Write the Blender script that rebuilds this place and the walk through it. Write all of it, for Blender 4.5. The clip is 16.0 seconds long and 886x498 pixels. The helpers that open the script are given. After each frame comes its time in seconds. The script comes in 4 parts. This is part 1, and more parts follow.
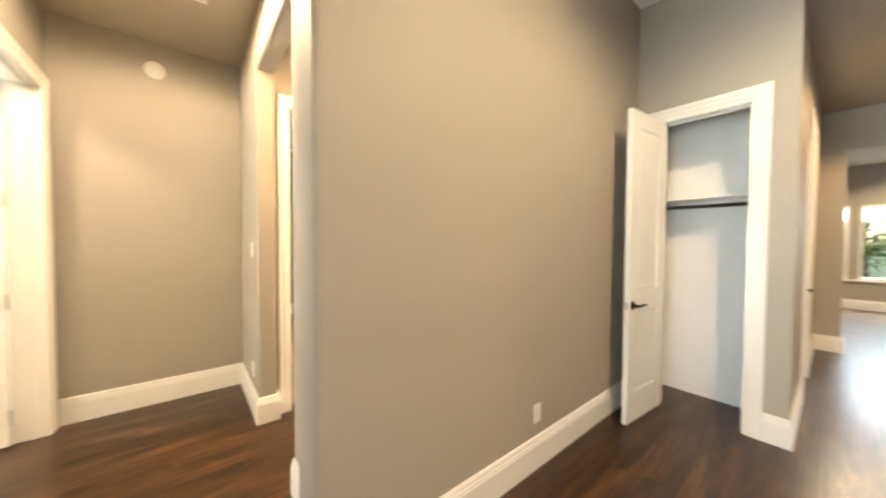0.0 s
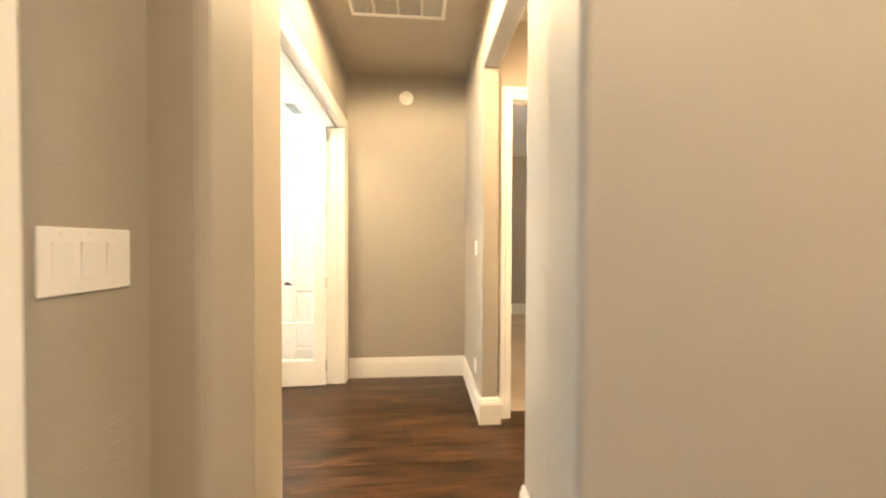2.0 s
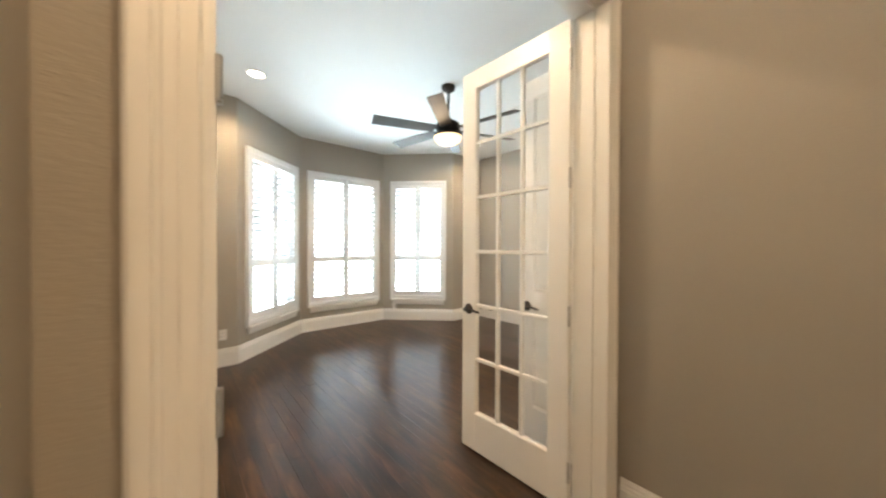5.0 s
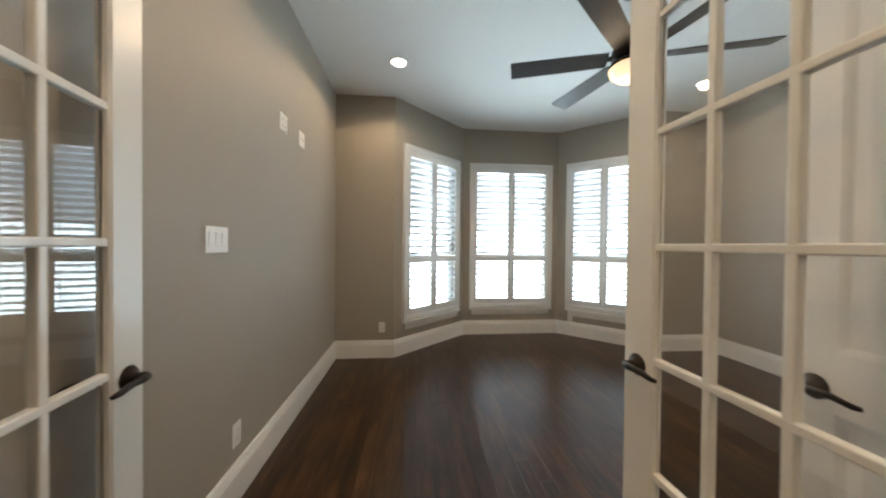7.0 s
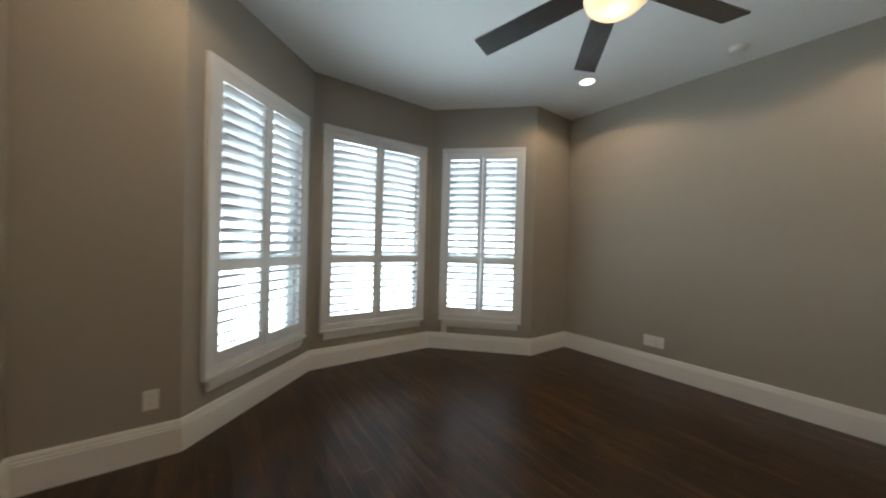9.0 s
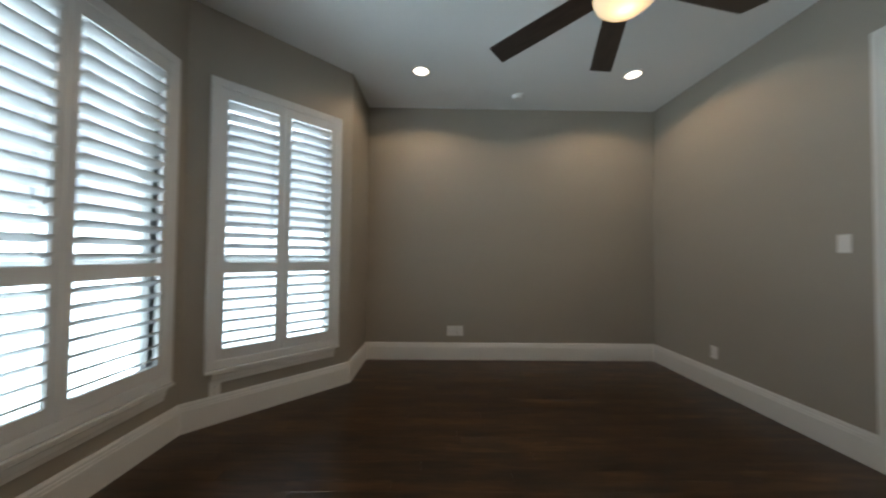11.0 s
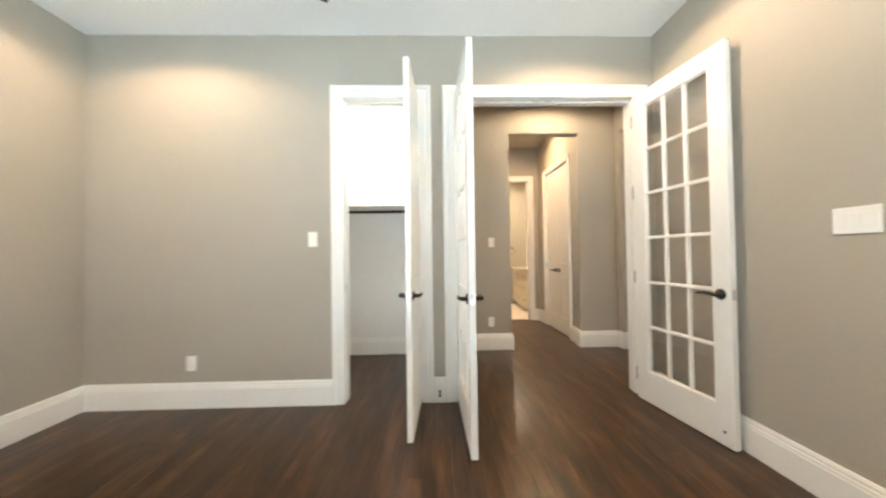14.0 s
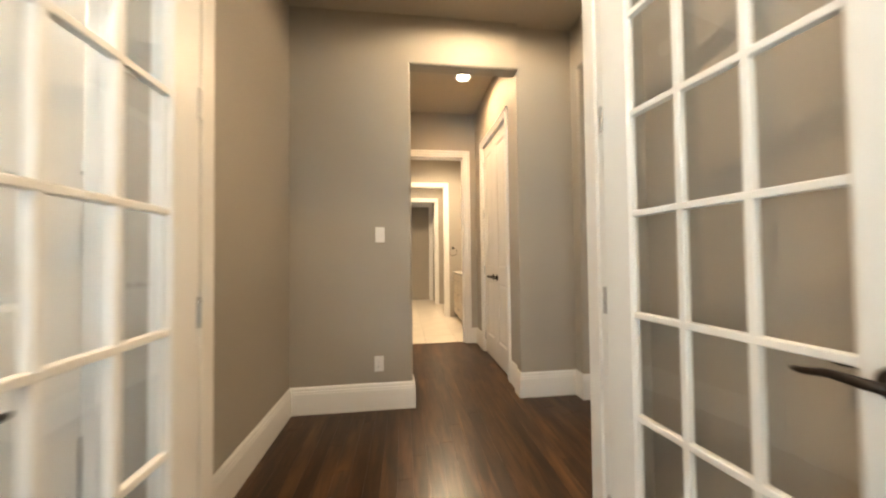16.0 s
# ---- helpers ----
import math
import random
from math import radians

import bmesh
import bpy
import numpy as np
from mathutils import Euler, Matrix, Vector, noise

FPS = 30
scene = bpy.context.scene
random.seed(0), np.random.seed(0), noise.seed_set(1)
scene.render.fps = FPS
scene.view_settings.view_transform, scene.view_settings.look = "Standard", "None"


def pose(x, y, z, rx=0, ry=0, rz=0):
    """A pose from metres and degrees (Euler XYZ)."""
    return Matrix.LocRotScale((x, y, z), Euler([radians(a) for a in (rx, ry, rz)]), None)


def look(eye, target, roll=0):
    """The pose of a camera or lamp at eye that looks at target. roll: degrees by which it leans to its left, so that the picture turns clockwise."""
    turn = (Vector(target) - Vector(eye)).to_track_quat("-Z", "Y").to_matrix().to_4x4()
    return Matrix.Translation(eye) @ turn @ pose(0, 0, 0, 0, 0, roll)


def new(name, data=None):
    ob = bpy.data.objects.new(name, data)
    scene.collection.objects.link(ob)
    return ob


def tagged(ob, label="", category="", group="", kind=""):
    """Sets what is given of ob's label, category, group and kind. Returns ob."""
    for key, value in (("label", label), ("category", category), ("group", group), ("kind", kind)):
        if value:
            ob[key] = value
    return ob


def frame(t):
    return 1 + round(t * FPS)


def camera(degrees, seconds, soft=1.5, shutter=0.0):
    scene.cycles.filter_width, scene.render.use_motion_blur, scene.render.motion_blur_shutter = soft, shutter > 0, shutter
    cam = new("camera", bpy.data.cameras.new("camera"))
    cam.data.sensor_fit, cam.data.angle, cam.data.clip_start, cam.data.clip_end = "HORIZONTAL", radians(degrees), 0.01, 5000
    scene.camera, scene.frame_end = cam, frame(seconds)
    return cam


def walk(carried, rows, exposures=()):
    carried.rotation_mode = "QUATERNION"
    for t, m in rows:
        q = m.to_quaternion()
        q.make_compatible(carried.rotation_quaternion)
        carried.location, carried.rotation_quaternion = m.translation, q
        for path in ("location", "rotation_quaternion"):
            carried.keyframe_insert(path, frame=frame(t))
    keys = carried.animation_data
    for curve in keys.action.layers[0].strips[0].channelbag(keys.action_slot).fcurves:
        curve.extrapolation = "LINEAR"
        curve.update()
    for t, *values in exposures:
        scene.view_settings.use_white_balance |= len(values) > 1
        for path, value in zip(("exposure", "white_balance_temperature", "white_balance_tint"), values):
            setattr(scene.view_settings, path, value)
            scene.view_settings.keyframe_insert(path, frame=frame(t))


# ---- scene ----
cam = camera(108.7, 16.0, soft=2.1, shutter=0.5)
PATH = [
    (0, (0.776, -3.62, 1.405), (2.032, -2.065, 1.349), 0.3),
    (0.5, (0.776, -3.647, 1.376), (1.666, -1.856, 1.343), 0.1),
    (1, (0.755, -3.632, 1.353), (1.336, -1.719, 1.33), -0.0),
    (1.5, (0.745, -3.478, 1.35), (1.085, -1.507, 1.324), 0.1),
    (2, (0.725, -3.237, 1.346), (0.872, -1.243, 1.316), 0.2),
    (2.5, (0.713, -2.98, 1.355), (0.708, -0.98, 1.315), 0.4),
    (3, (0.703, -2.731, 1.347), (0.541, -0.738, 1.304), 0.4),
    (3.5, (0.708, -2.473, 1.312), (0.181, -0.544, 1.283), 0.2),
    (4, (0.664, -2.218, 1.321), (-0.242, -0.435, 1.293), 0.2),
    (4.5, (0.661, -1.944, 1.309), (-0.555, -0.356, 1.294), 0.2),
    (5, (0.639, -1.662, 1.32), (-0.889, -0.372, 1.303), 0.2),
    (5.2, (0.598, -1.535, 1.311), (-1.042, -0.391, 1.296), 0.4),
    (7.3, (-0.026, -0.875, 1.277), (-2.02, -0.718, 1.252), 0.5),
    (7.5, (-0.134, -0.859, 1.266), (-2.125, -0.67, 1.242), 0.6),
    (8, (-0.397, -0.847, 1.258), (-2.347, -0.401, 1.244), 0.8),
    (8.2, (-0.515, -0.866, 1.285), (-2.424, -0.269, 1.271), 1.0),
    (10.3, (-2.202, -1.062, 1.272), (-2.933, 0.8, 1.287), 1.3),
    (10.5, (-2.366, -1.046, 1.233), (-2.897, 0.882, 1.265), 1.0),
    (11, (-2.697, -0.957, 1.208), (-2.672, 1.042, 1.253), 0.6),
    (11.5, (-2.948, -0.785, 1.205), (-2.344, 1.121, 1.25), 0.1),
    (12, (-3.102, -0.555, 1.231), (-1.987, 1.105, 1.261), -0.1),
    (12.5, (-3.125, -0.332, 1.225), (-1.636, 1.003, 1.253), -0.2),
    (13, (-3.097, -0.148, 1.225), (-1.331, 0.79, 1.243), -0.3),
    (13.5, (-2.95, 0.013, 1.182), (-0.995, 0.435, 1.22), -0.5),
    (14, (-2.711, 0.033, 1.18), (-0.712, -0.017, 1.213), -0.8),
    (14.5, (-2.406, -0.098, 1.178), (-0.428, -0.391, 1.211), -1.0),
    (15, (-2.082, -0.391, 1.18), (-0.104, -0.68, 1.215), -0.9),
    (15.5, (-1.72, -0.672, 1.17), (0.262, -0.935, 1.205), -1.0),
    (16, (-1.276, -0.843, 1.149), (0.709, -1.085, 1.194), -0.7),
]
EXPOSURES = [
    (0.0, 1.38, 6400, 6), (1.0, 1.42, 6600, 7), (2.5, 1.35, 6550, 7), (3.0, 1.2, 6400, 7), (3.5, 1.1, 6300, 8), (4.5, 0.75, 6300, 9),
    (5.0, 0.06, 6250, 10), (7.3, -0.95, 6100, 9), (8.2, -1.15, 6100, 9), (10.3, -1.85, 5950, 9), (11.0, -1.78, 5950, 9),
    (11.5, -1.38, 6000, 10), (12.0, -0.68, 6100, 9), (13.0, 0.25, 6150, 9), (15.0, 0.22, 6150, 9), (16.0, 0.15, 6400, 9),
]
walk(cam, [(t, look(eye, target, roll)) for t, eye, target, roll in PATH], EXPOSURES)

# ---------------------------------------------------------------- world and lights
world = bpy.data.worlds.new("sky")
scene.world = world
world.use_nodes = True
wn, wl = world.node_tree.nodes, world.node_tree.links
sky = wn.new("ShaderNodeTexSky")
sky.sky_type, sky.sun_disc = "NISHITA", False
sky.sun_elevation, sky.sun_rotation = radians(52), radians(100)
wl.new(sky.outputs[0], wn["Background"].inputs[0])
wn["Background"].inputs[1].default_value = 0.12

WARM = (1.0, 0.73, 0.455)
AMBER = (1.0, 0.625, 0.32)
DAY = (0.81, 0.91, 1.0)


def lamp(name, kind, m, watts, color, size=0.1, size_y=None, spot=None, blend=0.6):
    data = bpy.data.lights.new(name, kind)
    data.energy, data.color = watts, color
    if kind == "AREA":
        data.size = size
        if size_y:
            data.shape, data.size_y = "RECTANGLE", size_y
        else:
            data.shape = "DISK"
    elif kind != "SUN":
        data.shadow_soft_size = size
    if spot:
        data.spot_size, data.spot_blend = radians(spot), blend
    ob = new(name, data)
    ob.matrix_world = m
    return ob


sun = lamp("sun", "SUN", look((0, 0, 20), (-6, 1.06, 12.4)), 3.0, (1, 0.95, 0.88))
sun.data.angle = radians(0.5)

# heights and plan lines, metres
H_HALL, H_STUDY, H_FOYER = 3.045, 2.963, 3.45
XS = -0.146           # study face of the french-door wall
YN, YS = 2.785, -1.787  # study north and south walls
XW = -3.545             # study west stubs
BAY = [(-3.545, -1.130), (-4.426, -0.205), (-4.426, 1.208), (-3.545, 2.098)]

# ---------------------------------------------------------------- materials


def material(name, color, rough=0.5, metal=0.0, spec=0.5):
    m = bpy.data.materials.new(name)
    m.use_nodes = True
    b = m.node_tree.nodes["Principled BSDF"]
    b.inputs["Base Color"].default_value = (*color, 1)
    b.inputs["Roughness"].default_value = rough
    b.inputs["Metallic"].default_value = metal
    b.inputs["Specular IOR Level"].default_value = spec
    return m


def noise_on(m, scale, low, high, detail=4, stretch=(1, 1, 1), socket="Base Color", bump=0.0, bump_scale=None, coords="Object"):
    """Two-scale variation of a socket between low and high, and a fine relief."""
    nt = m.node_tree
    n, l = nt.nodes, nt.links
    b = n["Principled BSDF"]
    tc = n.new("ShaderNodeTexCoord")
    mp = n.new("ShaderNodeMapping")
    mp.inputs["Scale"].default_value = stretch
    l.new(tc.outputs[coords], mp.inputs[0])
    if socket:
        tx = n.new("ShaderNodeTexNoise")
        tx.inputs["Scale"].default_value, tx.inputs["Detail"].default_value = scale, detail
        rp = n.new("ShaderNodeValToRGB")
        rp.color_ramp.elements[0].position, rp.color_ramp.elements[1].position = 0.3, 0.7
        as_color = lambda c: (*c, 1) if isinstance(c, tuple) else (c, c, c, 1)
        rp.color_ramp.elements[0].color, rp.color_ramp.elements[1].color = as_color(low), as_color(high)
        l.new(mp.outputs[0], tx.inputs["Vector"])
        l.new(tx.outputs[0], rp.inputs[0])
        l.new(rp.outputs[0], b.inputs[socket])
    if bump:
        t2 = n.new("ShaderNodeTexNoise")
        t2.inputs["Scale"].default_value, t2.inputs["Detail"].default_value = bump_scale or scale, 3
        l.new(mp.outputs[0], t2.inputs["Vector"])
        bp = n.new("ShaderNodeBump")
        bp.inputs["Strength"].default_value, bp.inputs["Distance"].default_value = bump, 0.004
        l.new(t2.outputs[0], bp.inputs["Height"])
        l.new(bp.outputs[0], b.inputs["Normal"])
    return m


def paint(name, a, b, rough, bump=0.35, bscale=70, stretch=(1, 1, 1)):
    return noise_on(material(name, a, rough), 0.9, a, b, bump=bump, bump_scale=bscale, stretch=stretch)


WALL = paint("greige_wall_paint", (0.367, 0.336, 0.284), (0.39, 0.357, 0.301), 0.6, 0.2, 80, (0.42, 0.42, 1.9))
CEIL = paint("white_ceiling_paint", (0.81, 0.81, 0.795), (0.84, 0.84, 0.825), 0.8, 0.3, 60)
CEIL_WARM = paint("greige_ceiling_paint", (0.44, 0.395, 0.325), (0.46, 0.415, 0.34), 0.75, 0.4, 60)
CLOSET = paint("closet_white_paint", (0.77, 0.76, 0.74), (0.8, 0.79, 0.77), 0.7, 0.4, 70)
TRIM = noise_on(material("white_trim_enamel", (0.8, 0.79, 0.76), 0.32), 2.5, (0.79, 0.78, 0.745), (0.83, 0.82, 0.79), bump=0.06, bump_scale=30)
SHUTTER = noise_on(material("white_shutter_paint", (0.76, 0.76, 0.75), 0.35), 3, (0.74, 0.74, 0.73), (0.78, 0.78, 0.77))
PLASTIC = material("white_plate_plastic", (0.82, 0.81, 0.78), 0.3)
BRONZE = noise_on(material("oil_rubbed_bronze", (0.03, 0.024, 0.02), 0.35, 0.8), 20, (0.022, 0.018, 0.015), (0.045, 0.035, 0.03))
STEEL = noise_on(material("brushed_steel", (0.5, 0.49, 0.47), 0.35, 1.0), 40, 0.25, 0.45, socket="Roughness")
BLADE = noise_on(material("espresso_fan_blade", (0.03, 0.02, 0.015), 0.4), 6, (0.018, 0.012, 0.009), (0.04, 0.027, 0.02), stretch=(1, 8, 1))
DARKDOOR = noise_on(material("dark_stained_door", (0.02, 0.014, 0.01), 0.35), 5, (0.012, 0.009, 0.007), (0.035, 0.022, 0.015), stretch=(8, 8, 0.6))
GRILLE = material("vent_white_enamel", (0.8, 0.78, 0.74), 0.4)
DUCT = material("vent_dark_duct", (0.03, 0.03, 0.03), 0.9)
CARPET = noise_on(material("beige_carpet", (0.42, 0.35, 0.27), 0.95, spec=0.1), 3, (0.36, 0.30, 0.23), (0.45, 0.38, 0.30), bump=1.0, bump_scale=260)
TILE = noise_on(material("cream_floor_tile", (0.62, 0.57, 0.48), 0.3), 3, (0.56, 0.51, 0.43), (0.66, 0.61, 0.52))
GROUT = material("grey_grout", (0.35, 0.33, 0.3), 0.9)
STONE = noise_on(material("speckled_vanity_top", (0.6, 0.56, 0.5), 0.15), 60, (0.45, 0.41, 0.36), (0.72, 0.69, 0.63))
CABINET = noise_on(material("cream_cabinet_paint", (0.62, 0.55, 0.44), 0.4), 3, (0.60, 0.53, 0.42), (0.64, 0.57, 0.46))
SUBFLOOR = material("dark_joint", (0.02, 0.011, 0.006), 0.8)
GRASS = noise_on(material("lawn", (0.07, 0.11, 0.04), 0.9), 4, (0.05, 0.09, 0.03), (0.10, 0.14, 0.06), bump=0.8, bump_scale=40)
BARK = noise_on(material("bark", (0.1, 0.07, 0.05), 0.9), 8, (0.07, 0.05, 0.035), (0.14, 0.1, 0.075), bump=0.8)
LEAF = noise_on(material("leaves", (0.07, 0.13, 0.04), 0.6), 6, (0.05, 0.10, 0.03), (0.12, 0.19, 0.07))
lf = LEAF.node_tree
through_leaf, blend_leaf = lf.nodes.new("ShaderNodeBsdfTranslucent"), lf.nodes.new("ShaderNodeMixShader")
through_leaf.inputs["Color"].default_value = (0.32, 0.5, 0.12, 1)
blend_leaf.inputs[0].default_value = 0.5
lf.links.new(lf.nodes["Principled BSDF"].outputs[0], blend_leaf.inputs[1])
lf.links.new(through_leaf.outputs[0], blend_leaf.inputs[2])
lf.links.new(blend_leaf.outputs[0], lf.nodes["Material Output"].inputs[0])


def wood():
    """Walnut-stained strip flooring: tone by plank, grain along the plank."""
    m = material("walnut_stained_oak", (0.08, 0.04, 0.02), 0.28, spec=0.46)
    nt = m.node_tree
    n, l = nt.nodes, nt.links
    b = n["Principled BSDF"]
    info = n.new("ShaderNodeObjectInfo")
    geo = n.new("ShaderNodeNewGeometry")
    add = n.new("ShaderNodeMath")
    add.operation = "ADD"
    l.new(info.outputs["Random"], add.inputs[0])
    l.new(geo.outputs["Random Per Island"], add.inputs[1])
    fr = n.new("ShaderNodeMath")
    fr.operation = "FRACT"
    l.new(add.outputs[0], fr.inputs[0])
    tone = n.new("ShaderNodeValToRGB")
    e = tone.color_ramp.elements
    e[0].position, e[0].color = 0.0, (0.033, 0.0162, 0.0074, 1)
    e[1].position, e[1].color = 1.0, (0.068, 0.0345, 0.0150, 1)
    mid = tone.color_ramp.elements.new(0.6)
    mid.color = (0.044, 0.0219, 0.0098, 1)
    l.new(fr.outputs[0], tone.inputs[0])
    tc = n.new("ShaderNodeTexCoord")
    mp = n.new("ShaderNodeMapping")
    mp.inputs["Scale"].default_value = (2.2, 19, 19)
    l.new(geo.outputs["Position"], mp.inputs[0])
    off = n.new("ShaderNodeVectorMath")
    off.operation = "ADD"
    l.new(mp.outputs[0], off.inputs[0])
    big = n.new("ShaderNodeMath")
    big.operation = "MULTIPLY"
    big.inputs[1].default_value = 37.0
    l.new(fr.outputs[0], big.inputs[0])
    l.new(big.outputs[0], off.inputs[1])
    grain = n.new("ShaderNodeTexNoise")
    grain.inputs["Scale"].default_value, grain.inputs["Detail"].default_value, grain.inputs["Distortion"].default_value = 1.3, 6, 0.9
    l.new(off.outputs[0], grain.inputs["Vector"])
    ramp = n.new("ShaderNodeValToRGB")
    ramp.color_ramp.elements[0].position, ramp.color_ramp.elements[0].color = 0.32, (0.42, 0.39, 0.37, 1)
    ramp.color_ramp.elements[1].position, ramp.color_ramp.elements[1].color = 0.68, (1.5, 1.47, 1.4, 1)
    l.new(grain.outputs[0], ramp.inputs[0])
    mul = n.new("ShaderNodeMix")
    mul.data_type, mul.blend_type = "RGBA", "MULTIPLY"
    mul.inputs["Factor"].default_value = 1.0
    l.new(tone.outputs[0], mul.inputs["A"])
    l.new(ramp.outputs[0], mul.inputs["B"])
    # cloudy stain over the boards
    m2 = n.new("ShaderNodeMapping")
    m2.inputs["Scale"].default_value = (1.6, 6.5, 6.5)
    l.new(geo.outputs["Position"], m2.inputs[0])
    cloud = n.new("ShaderNodeTexNoise")
    cloud.inputs["Scale"].default_value, cloud.inputs["Detail"].default_value = 1.6, 5
    l.new(m2.outputs[0], cloud.inputs["Vector"])
    cr = n.new("ShaderNodeValToRGB")
    cr.color_ramp.elements[0].position, cr.color_ramp.elements[0].color = 0.36, (0.52, 0.5, 0.49, 1)
    cr.color_ramp.elements[1].position, cr.color_ramp.elements[1].color = 0.66, (1.5, 1.46, 1.36, 1)
    l.new(cloud.outputs[0], cr.inputs[0])
    mu2 = n.new("ShaderNodeMix")
    mu2.data_type, mu2.blend_type = "RGBA", "MULTIPLY"
    mu2.inputs["Factor"].default_value = 1.0
    l.new(mul.outputs["Result"], mu2.inputs["A"])
    l.new(cr.outputs[0], mu2.inputs["B"])
    l.new(mu2.outputs["Result"], b.inputs["Base Color"])
    wear = n.new("ShaderNodeTexNoise")
    wear.inputs["Scale"].default_value, wear.inputs["Detail"].default_value = 3.0, 5
    l.new(geo.outputs["Position"], wear.inputs["Vector"])
    wr = n.new("ShaderNodeMapRange")
    wr.inputs["To Min"].default_value, wr.inputs["To Max"].default_value = 0.27, 0.3
    l.new(wear.outputs[0], wr.inputs[0])
    l.new(wr.outputs[0], b.inputs["Roughness"])
    return m


WOOD = wood()


def glass(name, tint=(1, 1, 1)):
    m = material(name, tint, 0.0)
    b = m.node_tree.nodes["Principled BSDF"]
    b.inputs["Transmission Weight"].default_value = 1.0
    b.inputs["IOR"].default_value = 1.45
    return m


GLASS = glass("clear_glass")


def glow(name, color, strength):
    m = material(name, color, 0.4)
    b = m.node_tree.nodes["Principled BSDF"]
    b.inputs["Emission Color"].default_value = (*color, 1)
    b.inputs["Emission Strength"].default_value = strength
    return m


LENS = glow("lit_can_lens", (1, 0.86, 0.66), 14)
BOWL = glow("lit_frosted_bowl", (1, 0.72, 0.42), 2.0)
BOWL_DAY = glow("lit_white_bowl", (1, 0.86, 0.68), 4)

# ---------------------------------------------------------------- mesh helpers


def mesh_object(name, bm, mat, parent=None, m=None, smooth=False, label=""):
    me = bpy.data.meshes.new(name)
    bm.normal_update()
    bm.to_mesh(me)
    bm.free()
    if smooth:
        for p in me.polygons:
            p.use_smooth = True
    me.materials.append(mat)
    ob = new(name, me)
    if parent:
        ob.parent = parent
    if m is not None:
        ob.matrix_basis = m
    if label:
        ob["label"] = label
    return ob


def part(name, bm, mat, parent, label="", m=None, smooth=False):
    return mesh_object(name, bm, mat, parent, m, smooth, label)


def thing(name, m, label, category, group="", kind=""):
    ob = new(name)
    ob.empty_display_size = 0.1
    ob.matrix_basis = m
    return tagged(ob, label, category, group, kind)


def box(bm, x0, x1, y0, y1, z0, z1, bevel=0.0):
    vs = [bm.verts.new((x, y, z)) for z in (z0, z1) for y in (y0, y1) for x in (x0, x1)]
    fs = [bm.faces.new([vs[i] for i in f]) for f in ((0, 2, 3, 1), (4, 5, 7, 6), (0, 1, 5, 4), (2, 6, 7, 3), (0, 4, 6, 2), (1, 3, 7, 5))]
    if bevel:
        edges = list({e for f in fs for e in f.edges})
        bmesh.ops.bevel(bm, geom=edges, offset=bevel, segments=2, affect="EDGES", profile=0.5)
    return bm


def boxes(*rows, bevel=0.0):
    bm = bmesh.new()
    for r in rows:
        box(bm, *r, bevel=bevel)
    return bm


def lathe(bm, profile, n=24, at=(0, 0, 0), axis="z"):
    """Turns (radius, height) pairs round an axis."""
    turn = {"z": Matrix.Identity(3), "y": Matrix.Rotation(radians(-90), 3, "X"), "x": Matrix.Rotation(radians(90), 3, "Y")}[axis]
    rings = []
    for r, h in profile:
        if r < 1e-5:
            rings.append([bm.verts.new(turn @ Vector((0, 0, h)) + Vector(at))])
        else:
            rings.append([bm.verts.new(turn @ Vector((r * math.cos(a), r * math.sin(a), h)) + Vector(at)) for a in (2 * math.pi * i / n for i in range(n))])
    for a, b in zip(rings, rings[1:]):
        for i in range(n):
            j = (i + 1) % n
            if len(a) == 1 and len(b) == 1:
                continue
            if len(a) == 1:
                bm.faces.new((a[0], b[j], b[i]))
            elif len(b) == 1:
                bm.faces.new((a[i], a[j], b[0]))
            else:
                bm.faces.new((a[i], a[j], b[j], b[i]))
    return bm


def sweep(bm, path, profile, place, closed=False):
    """Runs a profile of (offset to the left of the path, rise) along a mitred path in a plane; place(u, v, w) gives the point."""
    n = len(path)
    rings = []
    for i, p in enumerate(path):
        p = Vector(p)
        a = Vector(path[i - 1]) if i or closed else None
        c = Vector(path[(i + 1) % n]) if i < n - 1 or closed else None
        d0 = (p - a).normalized() if a is not None else None
        d1 = (c - p).normalized() if c is not None else None
        d0, d1 = d0 or d1, d1 or d0
        n0, n1 = Vector((-d0.y, d0.x)), Vector((-d1.y, d1.x))
        mitre = (n0 + n1) / (1 + n0.dot(n1))
        rings.append([bm.verts.new(place(*(p + mitre * o), w)) for o, w in profile])
    k = len(profile)
    pairs = list(zip(rings, rings[1:])) + ([(rings[-1], rings[0])] if closed else [])
    for r, s in pairs:
        for j in range(k - 1):
            bm.faces.new((r[j], s[j], s[j + 1], r[j + 1]))
        bm.faces.new((r[k - 1], s[k - 1], s[0], r[0]))
    if not closed:
        bm.faces.new(rings[0])
        bm.faces.new(list(reversed(rings[-1])))
    bmesh.ops.recalc_face_normals(bm, faces=bm.faces[:])
    return bm


